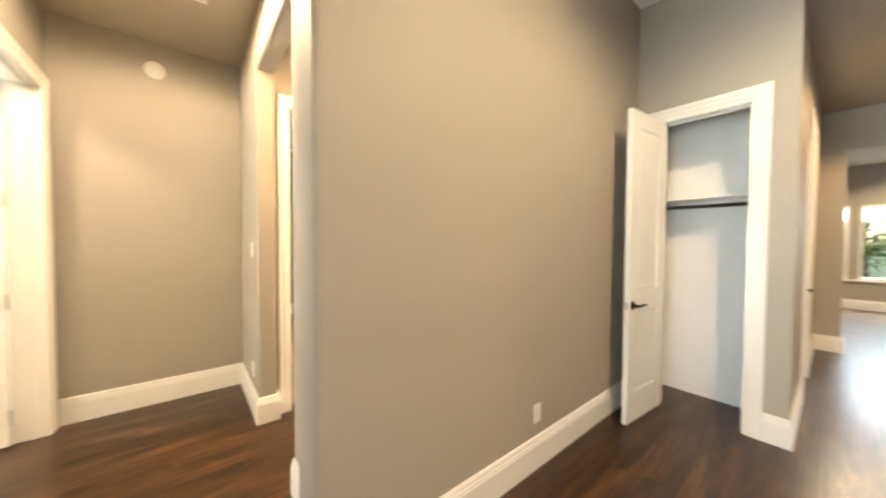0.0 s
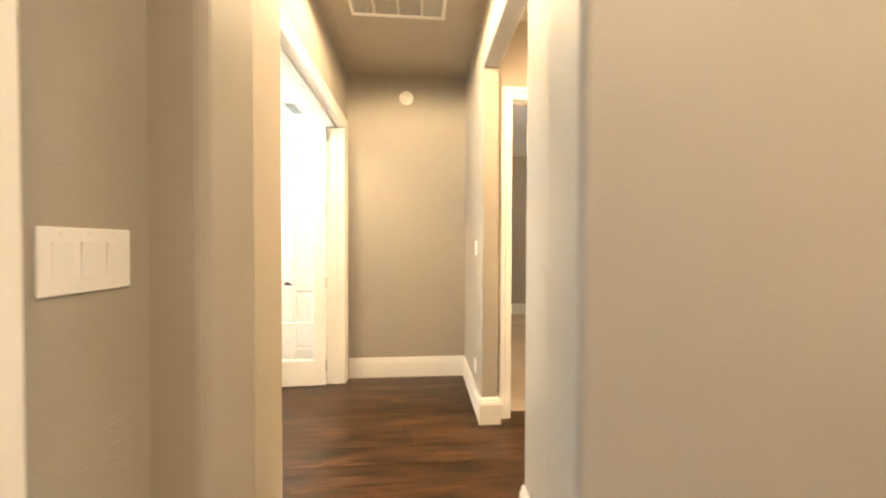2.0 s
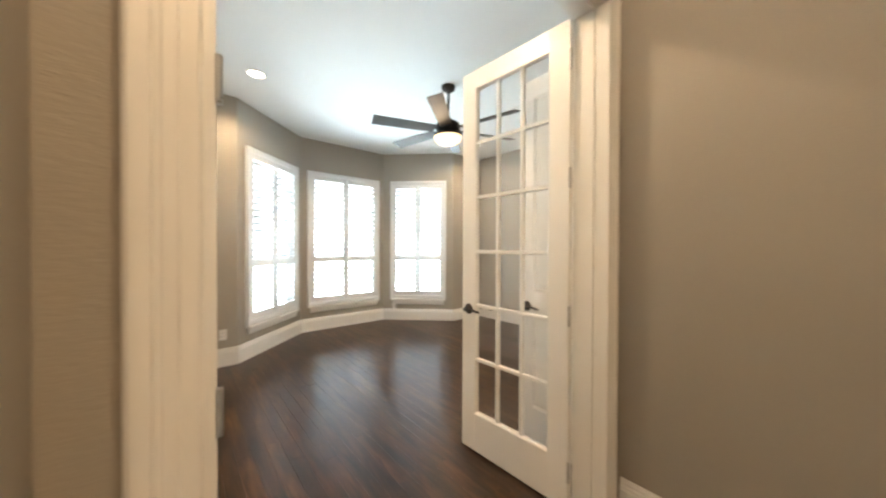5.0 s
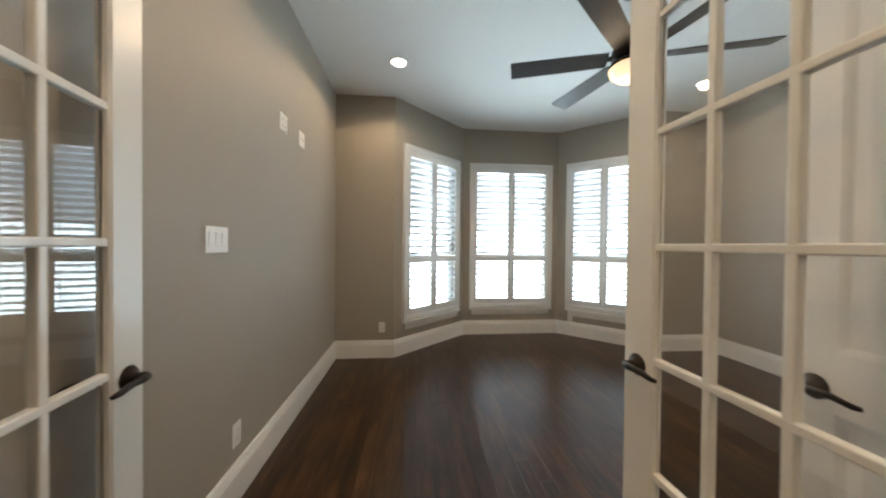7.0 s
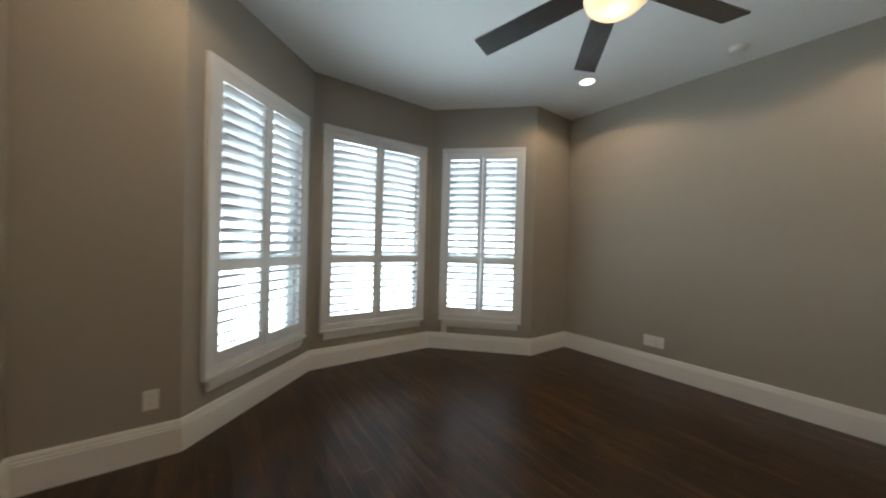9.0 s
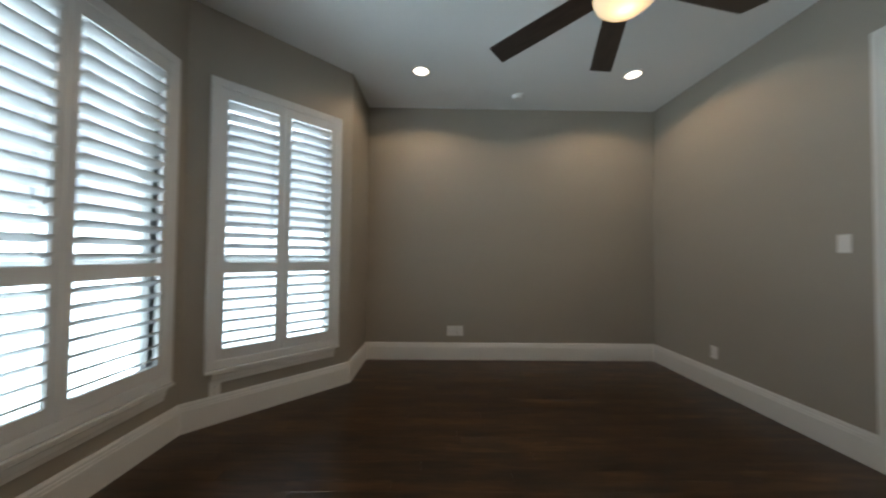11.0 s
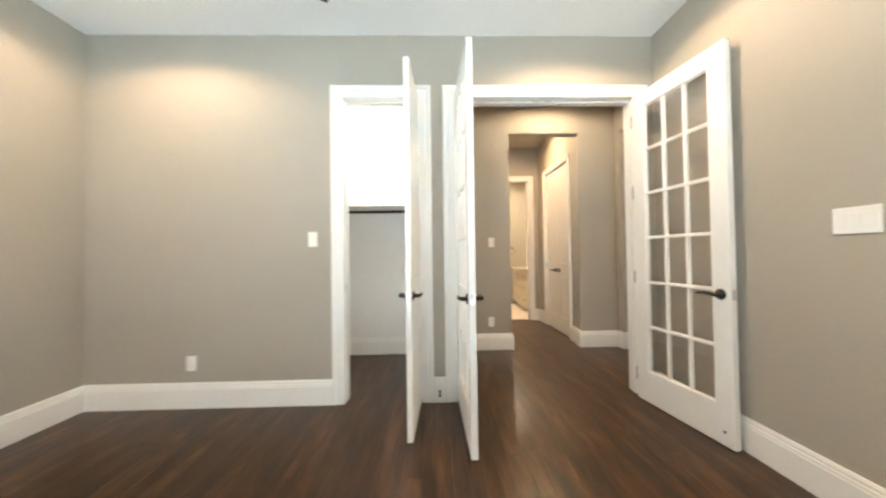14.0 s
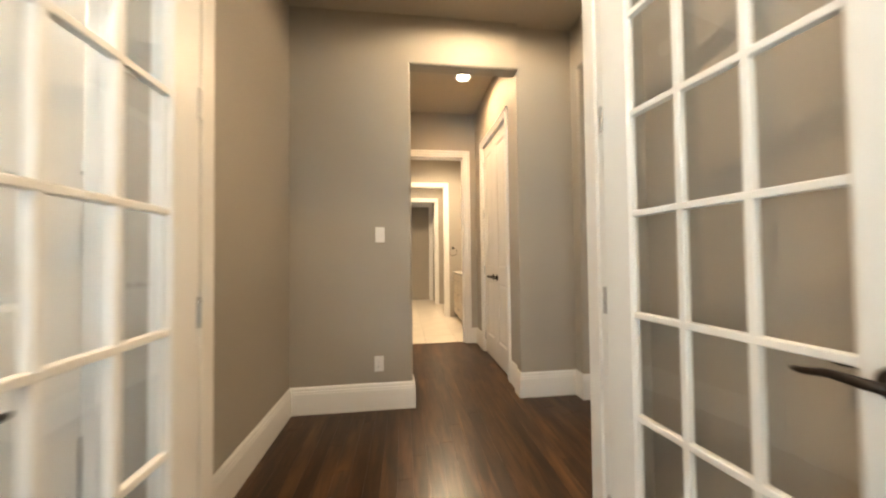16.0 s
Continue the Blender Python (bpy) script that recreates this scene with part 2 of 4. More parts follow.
def tube(bm, points, radius, n=10):
    """A round bar through points, tapering where radius is a list."""
    rad = radius if isinstance(radius, (list, tuple)) else [radius] * len(points)
    pts = [Vector(p) for p in points]
    rings = []
    for i, p in enumerate(pts):
        d = (pts[min(i + 1, len(pts) - 1)] - pts[max(i - 1, 0)]).normalized()
        u = d.cross(Vector((0, 0, 1)) if abs(d.z) < 0.9 else Vector((1, 0, 0))).normalized()
        v = d.cross(u)
        rings.append([bm.verts.new(p + rad[i] * (u * math.cos(a) + v * math.sin(a))) for a in (2 * math.pi * k / n for k in range(n))])
    for r, s in zip(rings, rings[1:]):
        for k in range(n):
            bm.faces.new((r[k], r[(k + 1) % n], s[(k + 1) % n], s[k]))
    bm.faces.new(list(reversed(rings[0])))
    bm.faces.new(rings[-1])
    bmesh.ops.recalc_face_normals(bm, faces=bm.faces[:])
    return bm


def wall(name, u0, u1, t0, t1, h, holes=(), along="x", z0=-0.05, mat=WALL, rounded=0.0, m=None):
    """A wall of thickness t0..t1 running u0..u1, with holes (u0, u1, z0, z1) cut right through."""
    us = sorted({u0, u1, *(c for q in holes for c in q[:2])})
    zs = sorted({z0, h, *(c for q in holes for c in q[2:] if z0 < c < h)})
    bm = bmesh.new()
    cache = {}

    def vert(u, t, z):
        key = (round(u, 5), round(t, 5), round(z, 5))
        if key not in cache:
            cache[key] = bm.verts.new((u, t, z) if along == "x" else (t, u, z))
        return cache[key]

    def solid(i, k):
        if not (0 <= i < len(us) - 1 and 0 <= k < len(zs) - 1):
            return False
        cu, cz = (us[i] + us[i + 1]) / 2, (zs[k] + zs[k + 1]) / 2
        return not any(q[0] < cu < q[1] and q[2] < cz < q[3] for q in holes)

    for i in range(len(us) - 1):
        for k in range(len(zs) - 1):
            if not solid(i, k):
                continue
            a, b, c, d = us[i], us[i + 1], zs[k], zs[k + 1]
            for t in (t0, t1):
                bm.faces.new([vert(a, t, c), vert(b, t, c), vert(b, t, d), vert(a, t, d)])
            for (di, dk), (p, q) in {(-1, 0): ((a, c), (a, d)), (1, 0): ((b, c), (b, d)), (0, -1): ((a, c), (b, c)), (0, 1): ((a, d), (b, d))}.items():
                if not solid(i + di, k + dk):
                    bm.faces.new([vert(p[0], t0, p[1]), vert(q[0], t0, q[1]), vert(q[0], t1, q[1]), vert(p[0], t1, p[1])])
    bmesh.ops.recalc_face_normals(bm, faces=bm.faces[:])
    bmesh.ops.dissolve_limit(bm, angle_limit=0.01, verts=bm.verts[:], edges=bm.edges[:])
    if rounded:
        # bullnose corners round the open holes
        edges = []
        for e in bm.edges:
            p, q = e.verts[0].co, e.verts[1].co
            i = 0 if along == "x" else 1
            for g in holes:
                on = lambda c: g[0] - 1e-4 <= c[i] <= g[1] + 1e-4 and c.z <= g[3] + 1e-4
                if on(p) and on(q) and abs(p[1 - i] - q[1 - i]) < 1e-4 and max(p.z, q.z) > 0.1 and not (abs(p.z - q.z) < 1e-4 and p.z < 0.1):
                    edges.append(e)
        bmesh.ops.bevel(bm, geom=list(set(edges)), offset=rounded, segments=4, affect="EDGES", profile=0.5)
    return tagged(mesh_object(name, bm, mat, m=m), kind="structure")


BASE = [(0, 0), (0.019, 0), (0.019, 0.148), (0.016, 0.156), (0.016, 0.166), (0.012, 0.172), (0.012, 0.184), (0.006, 0.198), (0, 0.198)]


def baseboard(path, label="white painted tall baseboard with a stepped top", name="baseboard"):
    """The room lies to the left of the path."""
    ob = mesh_object(name, sweep(bmesh.new(), path, BASE, lambda u, v, w: (u, v, w + 0.001)), TRIM)
    return tagged(ob, label, "baseboard", kind="structure")


CASE = [(0, 0), (0, 0.010), (0.006, 0.014), (0.03, 0.015), (0.034, 0.018), (0.05, 0.019), (0.054, 0.016), (0.062, 0.016), (0.066, 0.022), (0.09, 0.024), (0.096, 0.02), (0.096, 0)]


def casing(m, w, h, wide=1.0, label="white moulded door casing"):
    """Casing round an opening w wide, h high in the local XZ plane, standing out along -Y; the opening starts at x = 0."""
    prof = [(o * wide, r) for o, r in CASE]
    bm = sweep(bmesh.new(), [(0, 0.002), (0, h), (w, h), (w, 0.002)], prof, lambda u, v, t: (u, -t, v))
    return tagged(mesh_object("trim", bm, TRIM, m=m), label, "door casing", kind="structure")


def jamb(m, w, h, depth, label="white painted door jamb"):
    """Lining of an opening, local x 0..w, y 0..depth."""
    t = 0.018
    bm = boxes((-t, 0, -0.001, depth + 0.001, 0.002, h + t), (w, w + t, -0.001, depth + 0.001, 0.002, h + t), (0, w, -0.001, depth + 0.001, h, h + t))
    box(bm, 0, 0.012, depth * 0.45, depth * 0.62, 0.002, h)
    box(bm, w - 0.012, w, depth * 0.45, depth * 0.62, 0.002, h)
    box(bm, 0.012, w - 0.012, depth * 0.45, depth * 0.62, h - 0.012, h)
    return tagged(mesh_object("trim", bm, TRIM, m=m), label, "door jamb", kind="structure")


def lever(parent, x, y, z, side, toward):
    """Dark lever: round rosette on the door's face at y, pointing along local x by toward (+1 or -1); side is the face's outward y sign."""
    bm = lathe(bmesh.new(), [(0, 0), (0.033, 0), (0.034, 0.004), (0.030, 0.009), (0.014, 0.012), (0.012, 0.045), (0, 0.047)], 20, axis="y")
    if side < 0:
        bmesh.ops.rotate(bm, verts=bm.verts[:], matrix=Matrix.Rotation(math.pi, 3, "X"))
    bmesh.ops.translate(bm, verts=bm.verts[:], vec=(x, y, z))
    rose = part("rosette", bm, BRONZE, parent, "dark bronze rosette", smooth=True)
    pts = [(x, y + side * 0.045, z), (x + toward * 0.03, y + side * 0.05, z + 0.002), (x + toward * 0.07, y + side * 0.05, z + 0.006), (x + toward * 0.11, y + side * 0.047, z - 0.002), (x + toward * 0.125, y + side * 0.045, z - 0.001)]
    part("lever", tube(bmesh.new(), pts, [0.011, 0.0105, 0.009, 0.0075, 0.006], 8), BRONZE, parent, "dark bronze lever handle", smooth=True)
    return rose


def hinges(parent, h, x, y):
    for z in (0.2, h * 0.4, h * 0.68, h - 0.2):
        bm = lathe(bmesh.new(), [(0, -0.05), (0.007, -0.05), (0.007, 0.05), (0, 0.05)], 8, at=(x, y, z))
        part("hinge", bm, STEEL, parent, "steel hinge barrel")


def french_leaf(m, w, label, swing):
    """A glazed leaf, hinged at x = 0, three panes wide and six high."""
    h, th, st, top, bot = 2.44, 0.04, 0.112, 0.115, 0.24
    d = thing("door_french", m, label, "french door", "pair of french doors")
    z0 = 0.008
    part("stile", boxes((0, st, -th / 2, th / 2, z0, h), bevel=0.002), TRIM, d)
    part("stile", boxes((w - st, w, -th / 2, th / 2, z0, h), bevel=0.002), TRIM, d)
    part("rail", boxes((st, w - st, -th / 2, th / 2, h - top, h), bevel=0.002), TRIM, d)
    part("rail", boxes((st, w - st, -th / 2, th / 2, z0, z0 + bot), bevel=0.002), TRIM, d)
    gx0, gx1, gz0, gz1 = st, w - st, z0 + bot, h - top
    bar = 0.022
    for i in (1, 2):
        x = gx0 + (gx1 - gx0) * i / 3
        part("muntin", boxes((x - bar / 2, x + bar / 2, -0.013, 0.013, gz0, gz1), bevel=0.004), TRIM, d)
    for k in range(1, 6):
        z = gz0 + (gz1 - gz0) * k / 6
        part("muntin", boxes((gx0, gx1, -0.0135, 0.0135, z - bar / 2, z + bar / 2), bevel=0.004), TRIM, d)
    pw, ph = (gx1 - gx0) / 3, (gz1 - gz0) / 6
    pane = None
    for i in range(3):
        for k in range(6):
            c = Matrix.Translation((gx0 + pw * (i + 0.5), 0, gz0 + ph * (k + 0.5)))
            if pane is None:
                pane = part("pane", boxes((-pw / 2, pw / 2, -0.002, 0.002, -ph / 2, ph / 2)), GLASS, d, "clear glass pane", m=c)
                pane.visible_shadow = False
            else:
                o = new("pane", pane.data)
                o.parent, o.matrix_basis = d, c
                o.visible_shadow = False
    # glazing beads round the glass
    for s in (-1, 1):
        bm = sweep(bmesh.new(), [(gx0, gz0), (gx1, gz0), (gx1, gz1), (gx0, gz1)], [(0, 0.004), (0.009, 0.004), (0.006, 0.014), (0, 0.018)], lambda u, v, t, s=s: (u, s * t, v), closed=True)
        part("bead", bm, TRIM, d)
    lever(d, w - 0.06, th / 2, 0.915, 1, -1)
    lever(d, w - 0.06, -th / 2, 0.915, -1, -1)
    part("latch_plate", boxes((w - 0.001, w + 0.0015, -0.012, 0.012, 0.885, 0.945)), STEEL, d, "steel latch plate")
    hinges(d, h, -0.004, swing * (th / 2 + 0.003))
    return d


def panel_door(m, w, label, columns=1, swing=1, handle=True, mat=TRIM, h=2.44, name="door_panelled", group="", toward=-1):
    """A two-panel-high door leaf with raised panels, hinged at x = 0."""
    th = 0.036
    d = thing(name, m, label, "door", group)
    st = 0.105 if w > 0.5 else 0.085
    z0 = 0.008
    mid = 0.06
    xs = [st] + [st + (w - 2 * st - mid * (columns - 1)) * i / columns + mid * i for i in range(1, columns)]
    cw = (w - 2 * st - mid * (columns - 1)) / columns
    bm = boxes((0, st, -th / 2, th / 2, z0, h), (w - st, w, -th / 2, th / 2, z0, h))
    for a, b in ((z0, 0.235), (0.86, 1.02), (h - 0.12, h)):
        box(bm, st, w - st, -th / 2, th / 2, a, b)
    for i in range(1, columns):
        box(bm, xs[i] - mid, xs[i], -th / 2, th / 2, 0.235, h - 0.12)
    part("frame", bm, mat, d)
    for x in xs:
        for a, b in ((0.235, 0.86), (1.02, h - 0.12)):
            pb = bmesh.new()
            for s in (-1, 1):
                sweep(pb, [(x, a), (x + cw, a), (x + cw, b), (x, b)], [(0, 0.004), (0, th / 2 - 0.001), (0.008, th / 2 - 0.004), (0.018, 0.008), (0.05, th / 2 - 0.005), (0.052, 0.004)], lambda u, v, t, s=s: (u, s * t, v), closed=True)
            box(pb, x, x + cw, -0.0045, 0.0045, a, b)
            box(pb, x + 0.05, x + cw - 0.05, -th / 2 + 0.005, th / 2 - 0.005, a + 0.05, b - 0.05)
            part("panel", pb, mat, d)
    if handle:
        for s in (-1, 1):
            lever(d, w - 0.06, s * th / 2, 0.915, s, toward)
        part("latch_plate", boxes((w - 0.001, w + 0.0015, -0.011, 0.011, 0.885, 0.945)), STEEL, d, "steel latch plate")
    hinges(d, h, -0.004, swing * (th / 2 + 0.003))
    return d


def switch_plate(m, gangs, label, kind="switch"):
    """A wall plate in the local XZ plane facing -Y."""
    w = 0.07 + 0.046 * (gangs - 1)
    d = thing("light_switch" if kind == "switch" else "wall_outlet" if kind == "outlet" else "cable_plate", m, label, "switch" if kind == "switch" else "outlet")
    bm = bmesh.new()
    box(bm, -w / 2, w / 2, -0.006, 0.0, -0.058, 0.058, bevel=0.0025)
    part("plate", bm, PLASTIC, d)
    for g in range(gangs):
        x = -0.046 * (gangs - 1) / 2 + 0.046 * g
        if kind == "switch":
            bm = bmesh.new()
            box(bm, x - 0.0165, x + 0.0165, -0.0085, -0.004, -0.033, 0.033, bevel=0.0015)
            bmesh.ops.rotate(bm, verts=bm.verts[:], cent=(x, -0.006, 0), matrix=Matrix.Rotation(radians(3), 3, "X"))
            part("rocker", bm, PLASTIC, d)
        elif kind == "outlet":
            for s in (-1, 1):
                part("socket", lathe(bmesh.new(), [(0, 0.0), (0.016, 0.0), (0.0155, 0.002), (0, 0.002)], 16, at=(x, -0.0078, s * 0.02), axis="y"), PLASTIC, d)
                for sx in (-0.006, 0.006):
                    part("slot", boxes((x + sx - 0.001, x + sx + 0.001, -0.0085, -0.0078, s * 0.02 - 0.004, s * 0.02 + 0.005)), DUCT, d)
        else:
            part("jack", lathe(bmesh.new(), [(0, 0), (0.005, 0), (0.005, 0.008), (0, 0.008)], 10, at=(x, -0.0138, 0), axis="y"), STEEL, d)
        for s in (-1, 1):
            part("screw", lathe(bmesh.new(), [(0, 0), (0.003, 0), (0.003, 0.001), (0, 0.001)], 8, at=(x, -0.007, s * 0.047), axis="y"), PLASTIC, d)
    return d


FACE = {"S": 0, "N": 180, "W": -90, "E": 90}  # the way a plate on a wall looks: S looks towards -y, E towards +x


def can_light(x, y, z, watts, label="round white recessed ceiling light, lit", spot=156, color=WARM, blend=0.32):
    d = thing("recessed_light", pose(x, y, z), label, "ceiling light", "recessed ceiling lights")
    part("trim_ring", lathe(bmesh.new(), [(0.068, 0.002), (0.085, 0.0), (0.092, -0.003), (0.09, -0.007), (0.07, -0.006), (0.066, 0.0), (0.068, 0.002)], 28), PLASTIC, d, smooth=True)
    part("lens", lathe(bmesh.new(), [(0, -0.004), (0.067, -0.0035), (0.067, -0.001), (0, -0.001)], 28), LENS, d, "glowing lens")
    lamp("recessed_lamp", "SPOT", pose(x, y, z - 0.02), watts, color, 0.05, spot=spot, blend=blend)
    return d


def smoke_detector(m, label):
    d = thing("smoke_detector", m, label, "smoke detector")
    part("base", lathe(bmesh.new(), [(0, 0), (0.068, 0), (0.07, 0.004), (0.066, 0.012), (0, 0.012)], 28), PLASTIC, d, smooth=False)
    part("cover", lathe(bmesh.new(), [(0.058, 0.012), (0.056, 0.028), (0.045, 0.036), (0.02, 0.04), (0, 0.04)], 28), PLASTIC, d, smooth=True)
    part("vent_slot", lathe(bmesh.new(), [(0.03, 0.0385), (0.034, 0.0395), (0.038, 0.0385)], 28), GRILLE, d)
    part("button", lathe(bmesh.new(), [(0.011, 0.0395), (0.010, 0.043), (0, 0.043)], 16), GRILLE, d)
    return d


def ceiling_vent(m, lx, ly, sections, label, pitch=24):
    """A grille in the local XY plane, hanging under z = 0."""
    d = thing("ceiling_vent", m, label, "air vent")
    part("backing", boxes((-lx / 2 + 0.01, lx / 2 - 0.01, -ly / 2 + 0.01, ly / 2 - 0.01, -0.003, -0.001)), DUCT, d)
    f = 0.028
    bm = sweep(bmesh.new(), [(-lx / 2, -ly / 2), (lx / 2, -ly / 2), (lx / 2, ly / 2), (-lx / 2, ly / 2)], [(0, 0), (0.002, 0.008), (f - 0.006, 0.012), (f, 0.006), (f, 0)], lambda u, v, t: (u, v, -t), closed=True)
    part("frame", bm, GRILLE, d)
    for s in range(1, sections):
        x = -lx / 2 + lx * s / sections
        part("divider", boxes((x - 0.008, x + 0.008, -ly / 2 + f, ly / 2 - f, -0.012, -0.004)), GRILLE, d)
    n = int((ly - 2 * f) / 0.0165)
    for i in range(n):
        y = -ly / 2 + f + (ly - 2 * f) * (i + 0.5) / n
        bm = boxes((-lx / 2 + f * 0.8, lx / 2 - f * 0.8, -0.010, 0.010, -0.0008, 0.0008))
        bmesh.ops.rotate(bm, verts=bm.verts[:], matrix=Matrix.Rotation(radians(pitch), 3, "X"))
        part("slat", bm, GRILLE, d, m=pose(0, y, -0.0075))
    return d


def ceiling_fan(x, y, z, spin, label, bowl, drop=0.37, blades=6, reach=0.78, bowl_r=0.142):
    """A downrod fan under the ceiling at z; at rest."""
    d = thing("ceiling_fan", pose(x, y, z), label, "ceiling fan")
    part("canopy", lathe(bmesh.new(), [(0, 0), (0.07, 0), (0.072, -0.012), (0.06, -0.045), (0.025, -0.065), (0, -0.065)], 24), BRONZE, d, smooth=True)
    part("downrod", tube(bmesh.new(), [(0, 0, -0.06), (0, 0, -drop)], 0.013, 10), BRONZE, d)
    part("motor_housing", lathe(bmesh.new(), [(0, -drop), (0.035, -drop), (0.045, -drop - 0.03), (0.11, -drop - 0.045), (0.125, -drop - 0.07), (0.125, -drop - 0.13), (0.10, -drop - 0.155), (0.138, -drop - 0.16), (0.146, -drop - 0.168), (0.142, -drop - 0.185), (0, -drop - 0.185)], 32), BRONZE, d, smooth=False)
    zb = -drop - 0.185
    b = part("light_bowl", lathe(bmesh.new(), [(bowl_r, zb), (bowl_r - 0.01, zb - 0.03), (bowl_r * 0.7, zb - 0.06), (bowl_r * 0.35, zb - 0.075), (0, zb - 0.08)], 32), bowl, d, "glowing frosted glass bowl", smooth=True)
    zp = -drop - 0.115
    for i in range(blades):
        a = spin + 360 * i / blades
        bm = bmesh.new()
        us = [0.15, 0.3, 0.5, reach - 0.006, reach]
        ws = [0.058, 0.062, 0.066, 0.069, 0.064]
        t = 0.004
        rows = []
        for u, w in zip(us, ws):
            rows.append([bm.verts.new((u, s * w, q)) for s, q in ((-1, -t), (1, -t), (1, t), (-1, t))])
        for r, s in zip(rows, rows[1:]):
            for k in range(4):
                bm.faces.new((r[k], r[(k + 1) % 4], s[(k + 1) % 4], s[k]))
        bm.faces.new(rows[0][::-1])
        bm.faces.new(rows[-1])
        bmesh.ops.recalc_face_normals(bm, faces=bm.faces[:])
        turn = pose(0, 0, zp, 0, 0, a) @ pose(0, 0, 0, 14, 0, 0)
        bl = part("blade", bm, BLADE, d, "dark espresso wooden blade", m=turn)
        arm = boxes((0.10, 0.22, -0.018, 0.018, 0.004, 0.012), (0.2, 0.25, -0.035, 0.035, 0.004, 0.009), bevel=0.001)
        part("blade_arm", arm, BRONZE, bl)
    return d


def shutter_window(name, m, w, z0, z1, label, tilt=-27):
    """A shuttered window in the local XZ plane, room towards -Y, x from 0 to w; casing, sash, glass, two shutter panels with louvres, sill and apron."""
    d = thing(name, m, label, "window", kind="structure")
    f = 0.06
    h = z1 - z0
    bm = sweep(bmesh.new(), [(0, z0), (w, z0), (w, z1), (0, z1)], [(0, 0), (0, 0.03), (0.008, 0.038), (0.045, 0.034), (f, 0.03), (f, -0.03), (0, -0.03)], lambda u, v, t: (u, -t, v), closed=True)
    part("window_frame", bm, SHUTTER, d)
    # sill and apron
    part("window_sill", boxes((0.0, w, -0.05, 0.0, z0 - 0.022, z0 - 0.001), bevel=0.004), TRIM, d)
    bm = sweep(bmesh.new(), [(0.04, 0.0), (w - 0.04, 0.0)], [(0, 0), (-0.04, 0), (-0.042, -0.012), (-0.03, -0.02), (-0.028, -0.05), (-0.018, -0.056), (-0.016, -0.08), (0, -0.082)], lambda u, v, t: (u, v, z0 - 0.022 + t))
    part("apron", bm, TRIM, d)
    # outer sash and glass
    so = 0.11
    bm = sweep(bmesh.new(), [(0.02, z0 + 0.02), (w - 0.02, z0 + 0.02), (w - 0.02, z1 - 0.02), (0.02, z1 - 0.02)], [(0, 0), (0, 0.04), (0.05, 0.04), (0.05, 0)], lambda u, v, t: (u, so + t, v), closed=True)
    box(bm, 0.07, w - 0.07, so + 0.001, so + 0.039, z0 + h * 0.36, z0 + h * 0.36 + 0.045)
    part("sash", bm, SHUTTER, d)
    p = part("pane", boxes((0.07, w - 0.07, so + 0.018, so + 0.022, z0 + 0.07, z1 - 0.07)), GLASS, d, "clear glass pane")
    p.visible_shadow = False
    part("reveal", boxes((-0.02, 0.02, 0.031, 0.15, z0 - 0.02, z1 + 0.02), (w - 0.02, w + 0.02, 0.031, 0.15, z0 - 0.02, z1 + 0.02), (0.02, w - 0.02, 0.031, 0.15, z1 - 0.019, z1 + 0.02), (0.02, w - 0.02, 0.031, 0.15, z0 - 0.02, z0 + 0.019)), SHUTTER, d)
    # two shutter panels
    pw = (w - 2 * f) / 2 - 0.002
    st, rail, midr = 0.045, 0.075, 0.08
    zb, zt = z0 + f + 0.003, z1 - f - 0.003
    zm = 1.108
    louvre = bmesh.new()
    lw = pw - 2 * st - 0.003
    k = 12
    ring = [(0.041 * math.cos(2 * math.pi * i / k), 0.0055 * math.sin(2 * math.pi * i / k)) for i in range(k)]
    ends = [[louvre.verts.new((x, y, z)) for y, z in ring] for x in (-lw / 2, lw / 2)]
    for i in range(k):
        louvre.faces.new((ends[0][i], ends[0][(i + 1) % k], ends[1][(i + 1) % k], ends[1][i]))
    louvre.faces.new(ends[0])
    louvre.faces.new(ends[1][::-1])
    bmesh.ops.recalc_face_normals(louvre, faces=louvre.faces[:])
    shared = None
    for s in range(2):
        x0 = f + s * (pw + 0.004)
        sp = part("shutter_panel", boxes((x0, x0 + st, -0.028, 0.0, zb, zt), (x0 + pw - st, x0 + pw, -0.028, 0.0, zb, zt), (x0 + st, x0 + pw - st, -0.028, 0.0, zb, zb + rail), (x0 + st, x0 + pw - st, -0.028, 0.0, zt - rail, zt), (x0 + st, x0 + pw - st, -0.028, 0.0, zm - midr / 2, zm + midr / 2), bevel=0.0015), SHUTTER, d)
        for a, b in ((zb + rail, zm - midr / 2), (zm + midr / 2, zt - rail)):
            n = round((b - a) / 0.079)
            for i in range(n):
                z = a + (b - a) * (i + 0.5) / n
                mm = pose(x0 + pw / 2, -0.014, z, tilt, 0, 0)
                if shared is None:
                    lo = part("louvre", louvre, SHUTTER, sp, m=mm, smooth=True)
                    shared = lo.data
                else:
                    lo = new("louvre", shared)
                    lo.parent, lo.matrix_basis = sp, mm
            # hidden-side tilt bar
            part("tilt_bar", boxes((x0 + pw - st - 0.03, x0 + pw - st - 0.018, 0.026, 0.034, a + 0.03, b - 0.03)), SHUTTER, sp)
    return d


